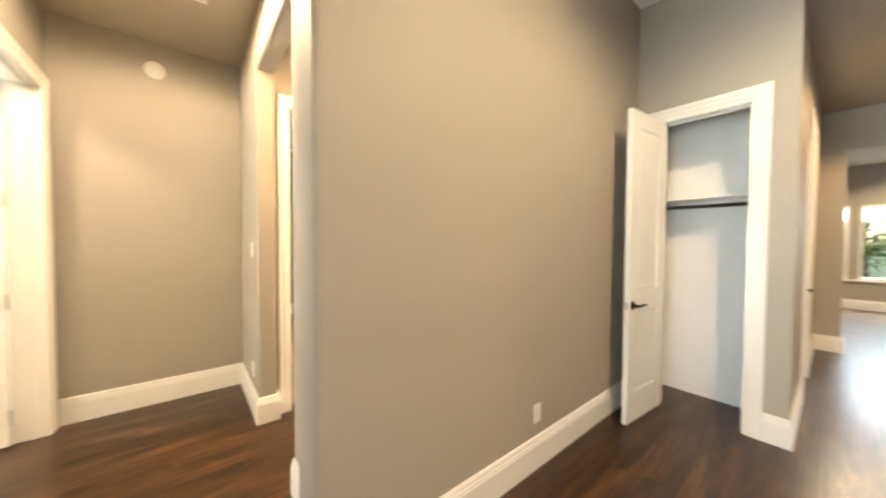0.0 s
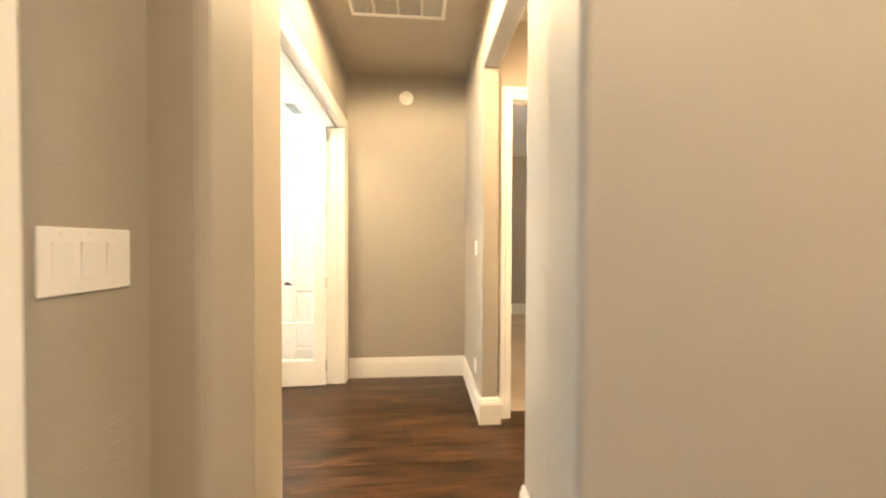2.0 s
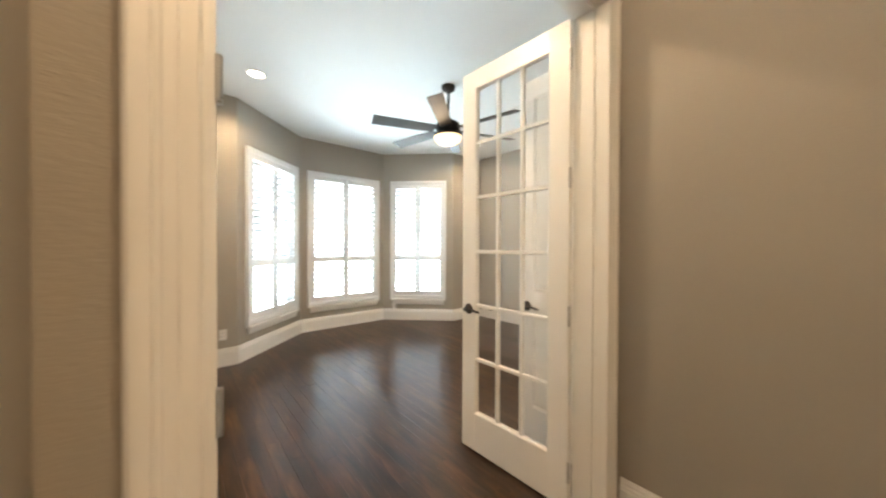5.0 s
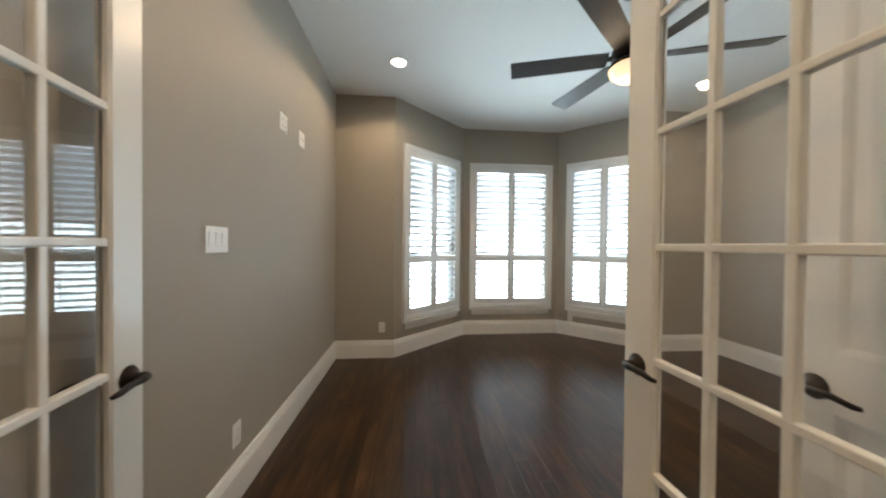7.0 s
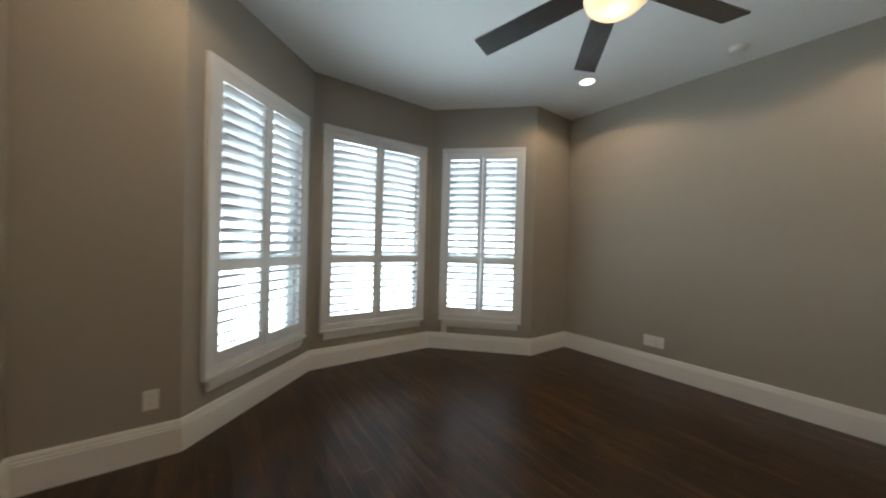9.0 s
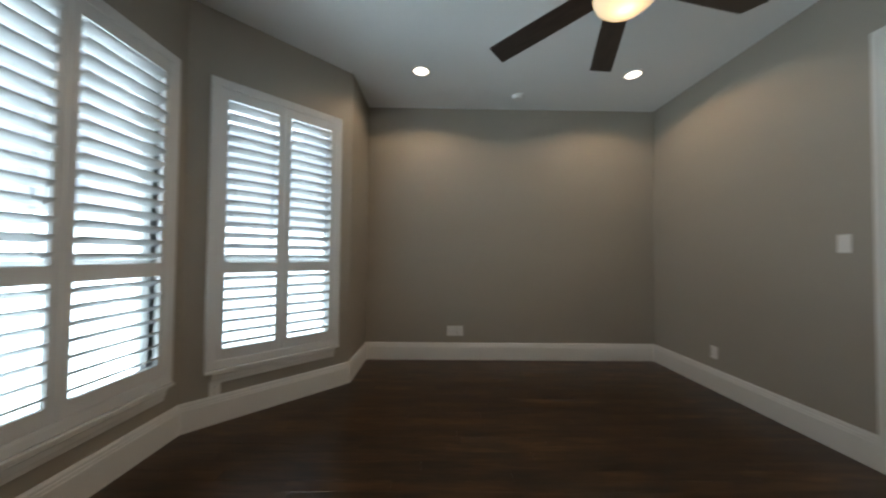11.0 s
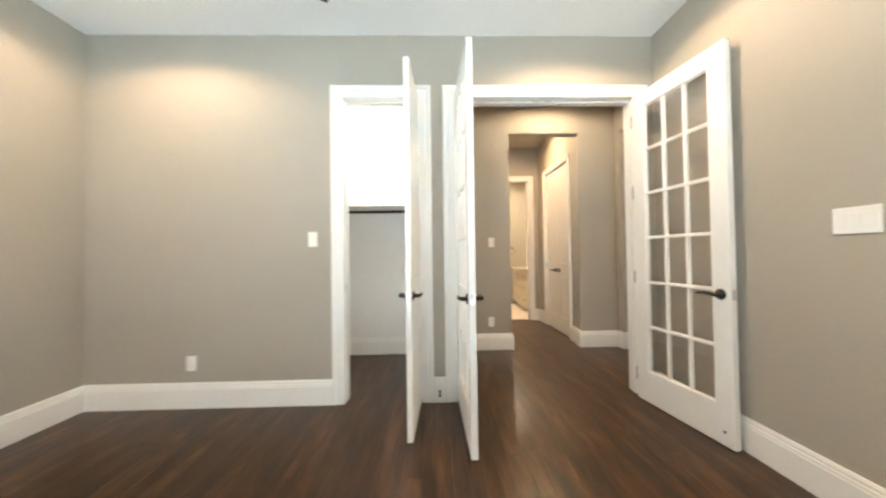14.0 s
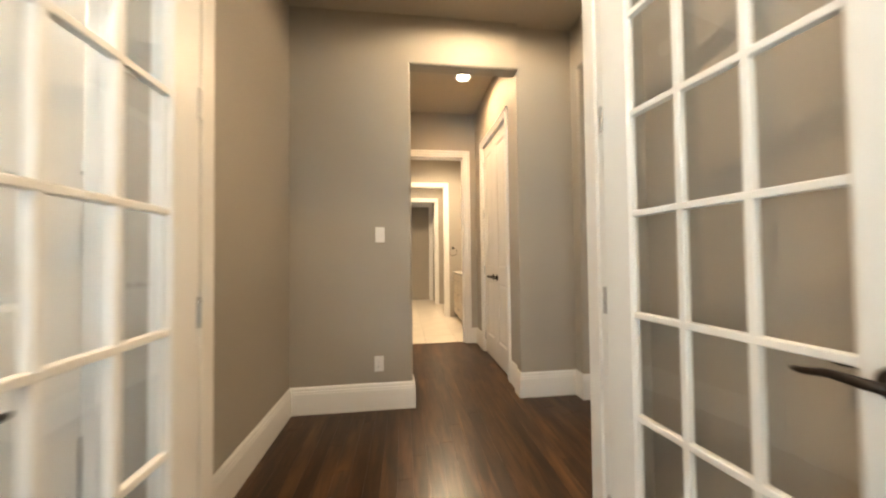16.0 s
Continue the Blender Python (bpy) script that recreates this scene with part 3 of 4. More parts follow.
# ---------------------------------------------------------------- structure: walls
# french-door wall between study and vestibule, with the study closet opening
XE, YF = 1.19, -2.48  # vestibule east wall, foyer face of the wall between
FR0, FR1, DH = -1.627, -0.135, 2.452
CL0, CL1 = 0.152, 0.762
wall("wall_french_doors", -2.40, 2.95, XS, 0.0, 3.2, [(FR0 - 0.018, FR1 + 0.018, -0.06, DH + 0.018), (CL0 - 0.018, CL1 + 0.018, -0.06, DH + 0.018)], along="y")
wall("wall_vestibule_north", -0.01, 1.3, 0.0, 0.115, 3.2)
XE2 = 1.226         # the same wall south of the opening
VO0, VO1 = -1.775, -0.9  # opening to the corridor
wall("wall_vestibule_east_south", -2.30, VO0, XE2, XE + 0.125, 3.2, along="y")
wall("wall_vestibule_east", VO0, 0.05, XE, XE + 0.125, 3.2, [(VO0, VO1, -0.06, 2.66)], along="y", rounded=0.018)
YV = -2.25  # vestibule face of the same wall
FO0, FO1 = 0.243, 1.12  # opening from the foyer
wall("wall_foyer_north", -0.01, 3.95, YF, YV, 3.6, [(FO0, FO1, -0.06, 2.66)], rounded=0.025)
XB, YB0 = 0.122, -1.80  # thick part of the vestibule west wall
wall("wall_vestibule_west", -2.30, YB0, 0.0005, XB, 3.2, along="y")
wall("wall_study_south", -3.75, XS, YS - 0.16, YS, 3.2)
wall("wall_study_north", -3.75, 1.4, YN, YN + 0.16, 3.2)
wall("wall_study_west_south", YS - 0.1, BAY[0][1], XW - 0.17, XW, 3.2, along="y")
wall("wall_study_west_north", BAY[3][1], YN + 0.1, XW - 0.17, XW, 3.2, along="y")
# bay facets, each with its shuttered window
WZ0, WZ1 = 0.388, 2.473
bay_spans = []
for i, nm in enumerate(("south", "middle", "north")):
    a, b = Vector(BAY[i]), Vector(BAY[i + 1])
    d = (b - a)
    ang = math.degrees(math.atan2(d.y, d.x))
    L = d.length
    # local x runs along the facet, the room lies towards -y
    m = pose(a.x, a.y, 0, 0, 0, ang)
    w = (1.05, 1.225, 1.0)[i]
    u0 = (L - w) / 2 if i == 1 else (0.12 if i == 0 else L - 0.12 - w)
    bay_spans.append((m, u0, w, L))
    wall("wall_bay_" + nm, 0.0 if i == 0 else -0.06, L if i == 2 else L + 0.06, 0.0, 0.17, 3.2, [(u0 + 0.02, u0 + w - 0.02, WZ0 + 0.02, WZ1 - 0.02)], m=m)
# corridor and bedroom
XC = XE + 0.125
wall("wall_corridor_north", XC, 2.95, -0.83, -0.71, 3.2, [(1.43 - 0.018, 2.24 + 0.018, -0.06, DH + 0.018)])
wall("wall_corridor_south", XC, 2.95, -1.92, -1.80, 3.2, [(1.61 - 0.018, 2.48 + 0.018, -0.06, DH + 0.018)])
wall("wall_corridor_end", -2.38, -0.71, 2.87, 2.99, 3.2, [(-1.625 - 0.018, -0.88 + 0.018, -0.06, DH + 0.018)], along="y")
wall("wall_linen_back", XC, 2.95, -2.258, -2.2, 3.2)
BW0, BW1, YB = 3.76, 4.71, 2.78
wall("wall_bedroom_north", 1.3, 6.2, YB, YB + 0.15, 3.2, [(BW0, BW1, 0.92, 2.67)])
wall("wall_bedroom_west", -0.71, YB, XC, XC + 0.12, 3.2, along="y")
wall("wall_bedroom_east", -0.8, 3.1, 6.0, 6.12, 3.2, along="y")
wall("wall_bedroom_south", 2.95, 6.2, -0.83, -0.71, 3.2)
# study closet
wall("wall_closet_back", 0.115, 1.4, 1.115, 1.2, 3.2, along="y", mat=CLOSET)
wall("wall_closet_north", 0.0, 1.2, 1.285, 1.4, 3.2, mat=CLOSET)
wall("wall_closet_south", 0.002, 1.115, 0.116, 0.13, 3.2, mat=CLOSET)
wall("wall_closet_front", 0.131, 1.285, 0.002, 0.012, 3.2, [(CL0 - 0.018, CL1 + 0.018, -0.06, DH + 0.018)], along="y", mat=CLOSET)
# bath and rooms beyond
BATH = ((4.69, "bath_far", -1.60), (6.33, "water_closet", -1.575), (7.0, "far_closet", -1.50))
for x, nm, y0 in BATH:
    wall("wall_" + nm, -2.38, -0.71, x, x + 0.11, 3.2, [(y0 - 0.018, -0.82, -0.06, DH + 0.018)], along="y")
wall("wall_bath_south", 2.9, 10.2, -2.36, -2.30, 3.2)
wall("wall_bath_north", 6.1, 10.2, -0.83, -0.71, 3.2)
wall("wall_far_end", -2.36, -0.7, 9.0, 9.12, 3.2, along="y")
# foyer, coat closet, hall to the living room
XF, XD, YH = 0.12, 3.93, -3.45   # foyer west wall, coat closet wall, hall north wall
FD0, FD1 = -3.9, -2.825
wall("wall_foyer_west", -7.0, YF + 0.02, XF - 0.16, XF, 3.6, [(FD0 - 0.018, FD1 + 0.018, -0.06, 2.478)], along="y")
wall("wall_coat_closet", YH, YF + 0.03, XD, XD + 0.12, 3.6, [(-3.215 - 0.018, -2.675 + 0.018, -0.06, 2.40 + 0.018)], along="y")
wall("wall_hall_header", -7.0, YH, XD, XD + 0.12, 3.6, along="y", z0=3.08)
wall("wall_coat_closet_back", YH + 0.12, YF, 4.4, 4.48, 3.2, along="y", mat=CLOSET)
wall("wall_coat_closet_side", XD + 0.12, 4.42, -2.55, -2.481, 3.2, mat=CLOSET)
wall("wall_hall_north", XD + 0.12, 7.2, YH, YH + 0.12, 3.2, [(5.0 - 0.018, 5.76 + 0.018, -0.06, DH + 0.018)])
wall("wall_hall_end", -7.0, -3.2, 7.2, 7.32, 3.2, [(-7.1, -3.68, -0.06, 2.56)], along="y")
wall("wall_foyer_south", -0.2, 12.1, -7.1, -7.0, 3.6)
wall("wall_living_north", 7.25, 12.1, -1.1, -1.0, 3.2)
wall("wall_living_stub", -3.3, -1.0, 7.21, 7.30, 3.2, along="y")
LW = [(-6.3, -5.2), (-5.06, -3.92), (-3.78, -2.6)]
wall("wall_living_east", -7.1, -1.0, 11.7, 11.88, 3.2, [(a, q, 0.62, 2.17) for a, q in LW], along="y")


def slab(name, pts, z0, z1, mat, kind="structure"):
    bm = bmesh.new()
    lo = [bm.verts.new((x, y, z0)) for x, y in pts]
    hi = [bm.verts.new((x, y, z1)) for x, y in pts]
    bm.faces.new(lo[::-1])
    bm.faces.new(hi)
    for i in range(len(pts)):
        j = (i + 1) % len(pts)
        bm.faces.new((lo[i], lo[j], hi[j], hi[i]))
    bmesh.ops.recalc_face_normals(bm, faces=bm.faces[:])
    return tagged(mesh_object(name, bm, mat), kind=kind)


rect = lambda x0, x1, y0, y1: [(x0, y0), (x1, y0), (x1, y1), (x0, y1)]
STUDY = [(XS - 0.0, YS - 0.05), (XS, YN + 0.05), (XW - 0.05, YN + 0.05), (XW - 0.05, BAY[3][1]), (-4.49, 1.28), (-4.49, -0.23), (XW - 0.05, BAY[0][1]), (XW - 0.05, YS - 0.05)]
slab("ceiling_study", STUDY, H_STUDY, H_STUDY + 0.1, CEIL)
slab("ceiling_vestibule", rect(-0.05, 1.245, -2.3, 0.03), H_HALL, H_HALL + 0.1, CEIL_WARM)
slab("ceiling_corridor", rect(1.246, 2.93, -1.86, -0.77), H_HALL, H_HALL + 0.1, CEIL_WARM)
slab("ceiling_bath", rect(2.95, 9.1, -2.33, -0.77), 3.05, 3.15, CEIL)
slab("ceiling_bedroom", rect(1.38, 6.05, -0.76, 2.83), 3.05, 3.15, CEIL)
slab("ceiling_closet", rect(-0.02, 1.15, 0.12, 1.34), 3.0, 3.1, CLOSET)
slab("ceiling_foyer", rect(-0.06, 3.96, -7.05, -2.33), H_FOYER, H_FOYER + 0.1, CEIL)
slab("ceiling_coat_closet", rect(3.98, 4.44, -3.42, -2.53), 2.75, 2.85, CLOSET)
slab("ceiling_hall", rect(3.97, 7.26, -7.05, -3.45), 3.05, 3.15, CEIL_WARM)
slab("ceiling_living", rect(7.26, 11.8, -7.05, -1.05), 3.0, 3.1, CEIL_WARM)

# ground outside
slab("ground", rect(-400, 400, -400, 400), -0.45, -0.35, GRASS)
slab("floor_base", rect(-4.5, 12.1, -7.1, 3.1), -0.3, -0.022, SUBFLOOR)
slab("floor_carpet", rect(1.43, 6.0, -0.745, 2.78), -0.02, 0.006, CARPET)

# ---------------------------------------------------------------- openings: jambs and casings
for a, b in ((FR0, FR1), (CL0, CL1)):
    jamb(pose(0, b, 0, 0, 0, -90) @ pose(0, XS, 0), b - a, DH, -XS)
    casing(pose(XS, b, 0, 0, 0, -90), b - a, DH, 1.0)
casing(pose(0, FR0, 0, 0, 0, 90), FR1 - FR0, DH, 0.95)
jamb(pose(1.43, -0.83, 0), 0.81, DH, 0.12)
casing(pose(1.43, -0.83, 0), 0.81, DH, 0.95)
jamb(pose(2.48, -1.80, 0, 0, 0, 180), 0.87, DH, 0.12)
casing(pose(2.48, -1.80, 0, 0, 0, 180), 0.87, DH, 0.8)
jamb(pose(2.87, -0.88, 0, 0, 0, -90), 0.745, DH, 0.12)
casing(pose(2.87, -0.88, 0, 0, 0, -90), 0.745, DH, 0.95)
for x, nm, y0 in BATH:
    jamb(pose(x, -0.84, 0, 0, 0, -90), -0.84 - y0, DH, 0.11)
    casing(pose(x, -0.84, 0, 0, 0, -90), -0.84 - y0, DH, 0.9)
jamb(pose(XD, -2.675, 0, 0, 0, -90), 0.54, 2.40, 0.12)
casing(pose(XD, -2.675, 0, 0, 0, -90), 0.54, 2.40, 1.1)
jamb(pose(5.0, YH, 0), 0.76, DH, 0.12)
casing(pose(5.0, YH, 0), 0.76, DH, 0.95)
jamb(pose(XF, FD0, 0, 0, 0, 90), FD1 - FD0, 2.46, 0.16)
casing(pose(XF, FD0, 0, 0, 0, 90), FD1 - FD0, 2.46, 1.06)

# ---------------------------------------------------------------- baseboards (room on the left of each run)
c = 0.096
baseboard([(XS, CL1 + c), (XS, YN), (XW, YN), BAY[3], BAY[2], BAY[1], BAY[0], (XW, YS), (XS, YS), (XS, FR0 - c)])
baseboard([(XS, FR1 + c + 0.002), (XS, CL0 - c - 0.002)])
baseboard([(1.43 - 0.093, -0.83), (XC, -0.83), (XC, VO1), (XE, VO1), (XE, 0.0), (0.024, 0.0)])
baseboard([(FO1, YF), (FO1, YV), (XE2, YV), (XE2, VO0), (XC, VO0), (XC, -1.80), (1.61 - 0.078, -1.80)])
baseboard([(0.0, FR0 - c), (0.0, YB0), (XB, YB0), (XB, YV), (FO0, YV), (FO0, YF), (XF, YF), (XF, FD1 + 0.103)])
baseboard([(XD, -2.675 + 0.107), (XD, YF), (FO1 + 0.001, YF)])
baseboard([(2.48 + 0.078, -1.80), (2.87, -1.80), (2.87, -1.625 - c)])
baseboard([(5.0 - 0.092, YH), (XD, YH), (XD, -3.215 - 0.107)])
baseboard([(7.32, -1.1), (7.32, -3.68), (7.2, -3.68), (7.2, YH), (5.76 + 0.092, YH)])
baseboard([(11.7, -7.0), (11.7, -1.1)])
baseboard([(6.0, YB), (XC + 0.12, YB)])
baseboard([(1.115, 0.13), (1.115, 1.285), (0.012, 1.285)])
baseboard([(9.0, -2.3), (9.0, -0.83)])

# ---------------------------------------------------------------- floors: planks and tiles
rng = random.Random(7)
PW = 0.083


def plank_bm(bm, L, W, x=0.0, y=0.0, z=0.0):
    """A board with eased top edges, centred on x, y."""
    e, t = 0.0006, 0.018
    rows = []
    for dx, dz in ((0, -t), (0, -e), (e, 0)):
        rows.append([bm.verts.new((x + sx * (L / 2 - dx), y + sy * (W / 2 - dx), z + dz)) for sx, sy in ((-1, -1), (1, -1), (1, 1), (-1, 1))])
    for r, s in zip(rows, rows[1:]):
        for k in range(4):
            bm.faces.new((r[k], r[(k + 1) % 4], s[(k + 1) % 4], s[k]))
    bm.faces.new(rows[-1])
    return bm


LENGTHS = [0.55, 0.8, 1.05, 1.3, 1.6, 1.9]
plank_mesh = {}


def plank_rows(x0f, x1f, y0, y1):
    """Boards along x as (centre x, centre y, length) with staggered ends."""
    y = y0
    while y < y1 - 0.02:
        a, b = x0f(y + PW / 2), x1f(y + PW / 2)
        x = a - rng.random() * 0.8
        while x < b:
            L = rng.choice(LENGTHS)
            if x + L > a:
                lo, hi = max(x, a), min(x + L, b)
                yield (lo + hi) / 2, y + PW / 2, hi - lo
            x += L
        y += PW


def bay_edge(y):
    if BAY[0][1] < y < BAY[3][1]:
        if y < BAY[1][1]:
            k = (y - BAY[0][1]) / (BAY[1][1] - BAY[0][1])
        elif y > BAY[2][1]:
            k = (BAY[3][1] - y) / (BAY[3][1] - BAY[2][1])
        else:
            k = 1
        return XW - 0.1 - 0.88 * k
    return XW - 0.02


def east_edge(y):
    if -1.86 < y < -0.80:
        return 2.94
    return XE + 0.01 if y < 0.0 else 1.115


floor = tagged(new("floor_wood"), "dark walnut-stained oak strip floor with a satin sheen", "wood floor", kind="structure")
rest = bmesh.new()
count = 0
for cx, cy, L in plank_rows(bay_edge, east_edge, -2.29, YN + 0.02):
    if cy < YS and cx < 0.0 and cx + L / 2 < 0.02:
        continue
    z = rng.uniform(-0.0006, 0.0)
    if count < 300 and cy < 1.9:
        key = round(L, 2)
        if key not in plank_mesh:
            bm = plank_bm(bmesh.new(), key - 0.0002, PW - 0.0002)
            me = bpy.data.meshes.new("plank")
            bm.normal_update()
            bm.to_mesh(me)
            bm.free()
            me.materials.append(WOOD)
            plank_mesh[key] = me
        o = new("plank", plank_mesh[key])
        o.parent, o.location = floor, (cx, cy, z)
        count += 1
    else:
        plank_bm(rest, L - 0.0002, PW - 0.0002, cx, cy, z)
for cx, cy, L in plank_rows(lambda y: XF - 0.1, lambda y: 11.7 if y < -3.4 else 4.4, -7.0, -2.29):
    plank_bm(rest, L - 0.0002, PW - 0.0002, cx, cy, rng.uniform(-0.0006, 0.0))
for cx, cy, L in plank_rows(lambda y: 7.25, lambda y: 11.7, -3.4, -1.0):
    plank_bm(rest, L - 0.0002, PW - 0.0002, cx, cy, 0)
tagged(mesh_object("floor_boards", rest, WOOD, floor), "dark walnut-stained oak boards", kind="stuff")

tile_floor = tagged(mesh_object("floor_tile", boxes((2.945, 8.3, -2.3, -0.72, -0.02, -0.004)), GROUT), "cream square floor tiles with pale grout", "tile floor", kind="structure")
tme = None
for i in range(13):
    for k in range(4):
        x, y = 2.945 + 0.4115 * (i + 0.5), -2.38 + 0.42 * (k + 0.5)
        if tme is None:
            bm = plank_bm(bmesh.new(), 0.407, 0.416, z=0.0)
            o = part("tile", bm, TILE, tile_floor, m=pose(x, y, 0.001))
            tme = o.data
        else:
            o = new("tile", tme)
            o.parent, o.location = tile_floor, (x, y, 0.001)
tagged(mesh_object("floor_far", boxes((8.3, 9.0, -2.3, -0.72, -0.02, 0.002)), WOOD), "dark wooden floor of the far room", "wood floor", kind="structure")
tagged(mesh_object("trim", boxes((1.432, 2.238, -0.81, -0.746, -0.018, 0.004), bevel=0.003), WOOD), "dark wooden threshold under the bedroom door", "threshold", kind="structure")

# ---------------------------------------------------------------- study: windows
names = ("window_south", "window_middle", "window_north")
for i, (nm, (m, u0, w, L)) in enumerate(zip(names, bay_spans)):
    shutter_window(nm, m @ pose(u0, 0, 0), w, WZ0, WZ1, "white plantation-shutter window with open louvres in the bay")
    mid, wide = (L / 2, L + 0.8) if i == 1 else (L / 2 + (0.22 if i == 0 else -0.22), L + 0.44)
    side = nm.split("_")[1]
    lamp("daylight_" + side, "AREA", m @ pose(mid, 0.3, 1.35, 94, 0, 180), 80 if i == 1 else 62, DAY, wide, 2.9)
    # added unseen lamps outside: sky from above, ground bounce up to the ceiling
    lamp("sky_fill_" + side, "AREA", m @ pose(u0 + w / 2, 1.25, 3.3, 42, 0, 180), 90 if i == 1 else 70, DAY, 1.7, 1.7)
    lamp("ground_fill_" + side, "AREA", m @ pose(u0 + w / 2, 1.95, 0.7, 136, 0, 180), 540 if i == 1 else 430, (0.79, 0.965, 1.0), 5.0, 2.8)

# ---------------------------------------------------------------- study: doors
french_leaf(pose(XS - 0.012, FR1 - 0.022, 0, 0, 0, 180 + 1.6), 0.735, "open white french door leaf with eighteen clear panes", 1)
french_leaf(pose(XS - 0.012, FR0 + 0.012, 0, 0, 0, 180 + 8.0), 0.735, "open white french door leaf standing near the study wall", -1)
panel_door(pose(XS - 0.012, CL0 + 0.022, 0, 0, 0, 177), 0.55, "open white panelled closet door with dark lever handles", swing=-1)

# door hardware fixed to the building
for x0, y0, ang in ((-0.83, YS, 0), (XS, 0.01, 90)):
    d = thing("door_stop", pose(x0, y0 + (0.018 if ang == 0 else 0), 0.09, 0, 0, 180 if ang == 0 else -90), "small dark bronze door stop on the baseboard", "door stop")
    off = 0.0 if ang == 0 else 0.018
    part("rosette", lathe(bmesh.new(), [(0, 0), (0.012, 0), (0.01, 0.006), (0, 0.006)], 12, at=(0, -0.006 - off, 0), axis="y"), BRONZE, d)
    part("rod", tube(bmesh.new(), [(0, -0.004 - off, 0), (0, -0.07 - off, 0)], 0.004, 8), BRONZE, d)
    part("tip", lathe(bmesh.new(), [(0, 0), (0.009, 0), (0.009, 0.012), (0, 0.012)], 10, at=(0, -0.082 - off, 0), axis="y"), DUCT, d, "black rubber tip")
d = thing("ball_catch", pose(-0.08, (FR0 + FR1) / 2, DH), "steel catch plates on the door head", "door catch")
for s in (-0.05, 0.05):
    part("catch_plate", boxes((-0.012, 0.012, s - 0.03, s + 0.03, -0.003, -0.0005)), STEEL, d)
d = thing("strike_plate", pose(XS + 0.05, CL1, 0.915), "steel strike plate on the closet jamb", "strike plate")
part("plate", boxes((-0.015, 0.015, -0.0025, -0.0005, -0.03, 0.03)), STEEL, d)

# ---------------------------------------------------------------- study: plates, lamps, fan
switch_plate(pose(XS, 1.008, 1.313, 0, 0, FACE["W"]), 1, "white single light switch on the greige wall")
switch_plate(pose(XS, 1.962, 0.348, 0, 0, FACE["W"]), 1, "white wall outlet above the baseboard", "outlet")
switch_plate(pose(-2.44, YN, 0.336, 0, 0, FACE["S"]), 1, "white wall outlet beside a data plate", "outlet")
switch_plate(pose(-2.537, YN, 0.336, 0, 0, FACE["S"]), 2, "white double data plate beside an outlet", "jack")
switch_plate(pose(-1.388, YS, 1.303, 0, 0, FACE["N"]), 3, "white three-gang light switch by the french doors")
switch_plate(pose(-1.55, YS, 0.335, 0, 0, FACE["N"]), 1, "white wall outlet low on the greige wall", "outlet")
switch_plate(pose(-2.11, YS, 2.095, 0, 0, FACE["N"]), 2, "white double outlet plate high on the wall for a mounted screen", "outlet")
switch_plate(pose(-2.455, YS, 2.095, 0, 0, FACE["N"]), 2, "white double cable plate high on the wall for a mounted screen", "jack")
switch_plate(pose(XW, -1.265, 0.346, 0, 0, FACE["E"]), 1, "white wall outlet beside the bay", "outlet")
m3 = bay_spans[2][0]
switch_plate(m3 @ pose(0.2, 0, 0.24), 1, "white outlet under the bay window", "outlet")
for x, y in ((-2.885, 2.025), (-0.86, 2.02), (-2.85, -1.06), (-0.84, -1.06)):
    can_light(x, y, H_STUDY, 72, color=(1.0, 0.70, 0.42))
smoke_detector(pose(-1.85, 2.465, H_STUDY, 180), "round white smoke detector on the ceiling")
ceiling_vent(pose(-0.78, 0.70, H_STUDY), 0.16, 0.34, 1, "white louvred air vent in the study ceiling", 48)
ceiling_fan(-1.835, 0.49, H_STUDY, 11.0, "dark six-blade ceiling fan with a glowing frosted bowl", BOWL, drop=0.335, reach=0.77)
lamp("fan_lamp", "POINT", pose(-1.835, 0.49, 2.35), 8, WARM, 0.12)

# study closet: shelves and rods
d = thing("closet_shelf", pose(0, 0, 1.72), "white painted closet shelf on two walls", "shelf")
part("board", boxes((0.8, 1.115, 0.13, 1.285, 0, 0.02), (0.012, 0.8, 0.99, 1.285, 0.0, 0.02)), TRIM, d)
part("cleat", boxes((1.095, 1.115, 0.13, 1.285, -0.07, -0.001), (0.012, 1.095, 1.265, 1.285, -0.07, -0.001)), TRIM, d)
d = thing("closet_rod", pose(0, 0, 1.66), "dark metal hanging rod under the shelf", "closet rod")
part("rod", tube(bmesh.new(), [(0.83, 0.13, 0), (0.83, 1.28, 0)], 0.016), BRONZE, d)
part("rod", tube(bmesh.new(), [(0.012, 1.02, -0.002), (0.83, 1.02, -0.002)], 0.016), BRONZE, d)
part("bracket", boxes((0.80, 0.86, 1.0, 1.012, -0.02, 0.06), (0.82, 1.09, 1.0, 1.012, 0.045, 0.06)), TRIM, d)
lamp("closet_lamp", "POINT", pose(0.38, 0.48, 2.7), 34, (1, 0.86, 0.68), 0.08)

# ---------------------------------------------------------------- vestibule
smoke_detector(pose(0.59, 0.0, 2.812, 90), "round white smoke detector high on the wall")
ceiling_vent(pose(0.565, -0.985, H_HALL), 0.69, 0.34, 4, "white return-air grille in the vestibule ceiling")
switch_plate(pose(XE, -0.66, 1.318, 0, 0, FACE["W"]), 1, "white light switch beside the wall opening")
switch_plate(pose(XE, -0.646, 0.342, 0, 0, FACE["W"]), 1, "white wall outlet above the baseboard", "outlet")
can_light(0.62, -1.38, H_HALL, 72, spot=175, color=(1.0, 0.72, 0.43), blend=0.3)

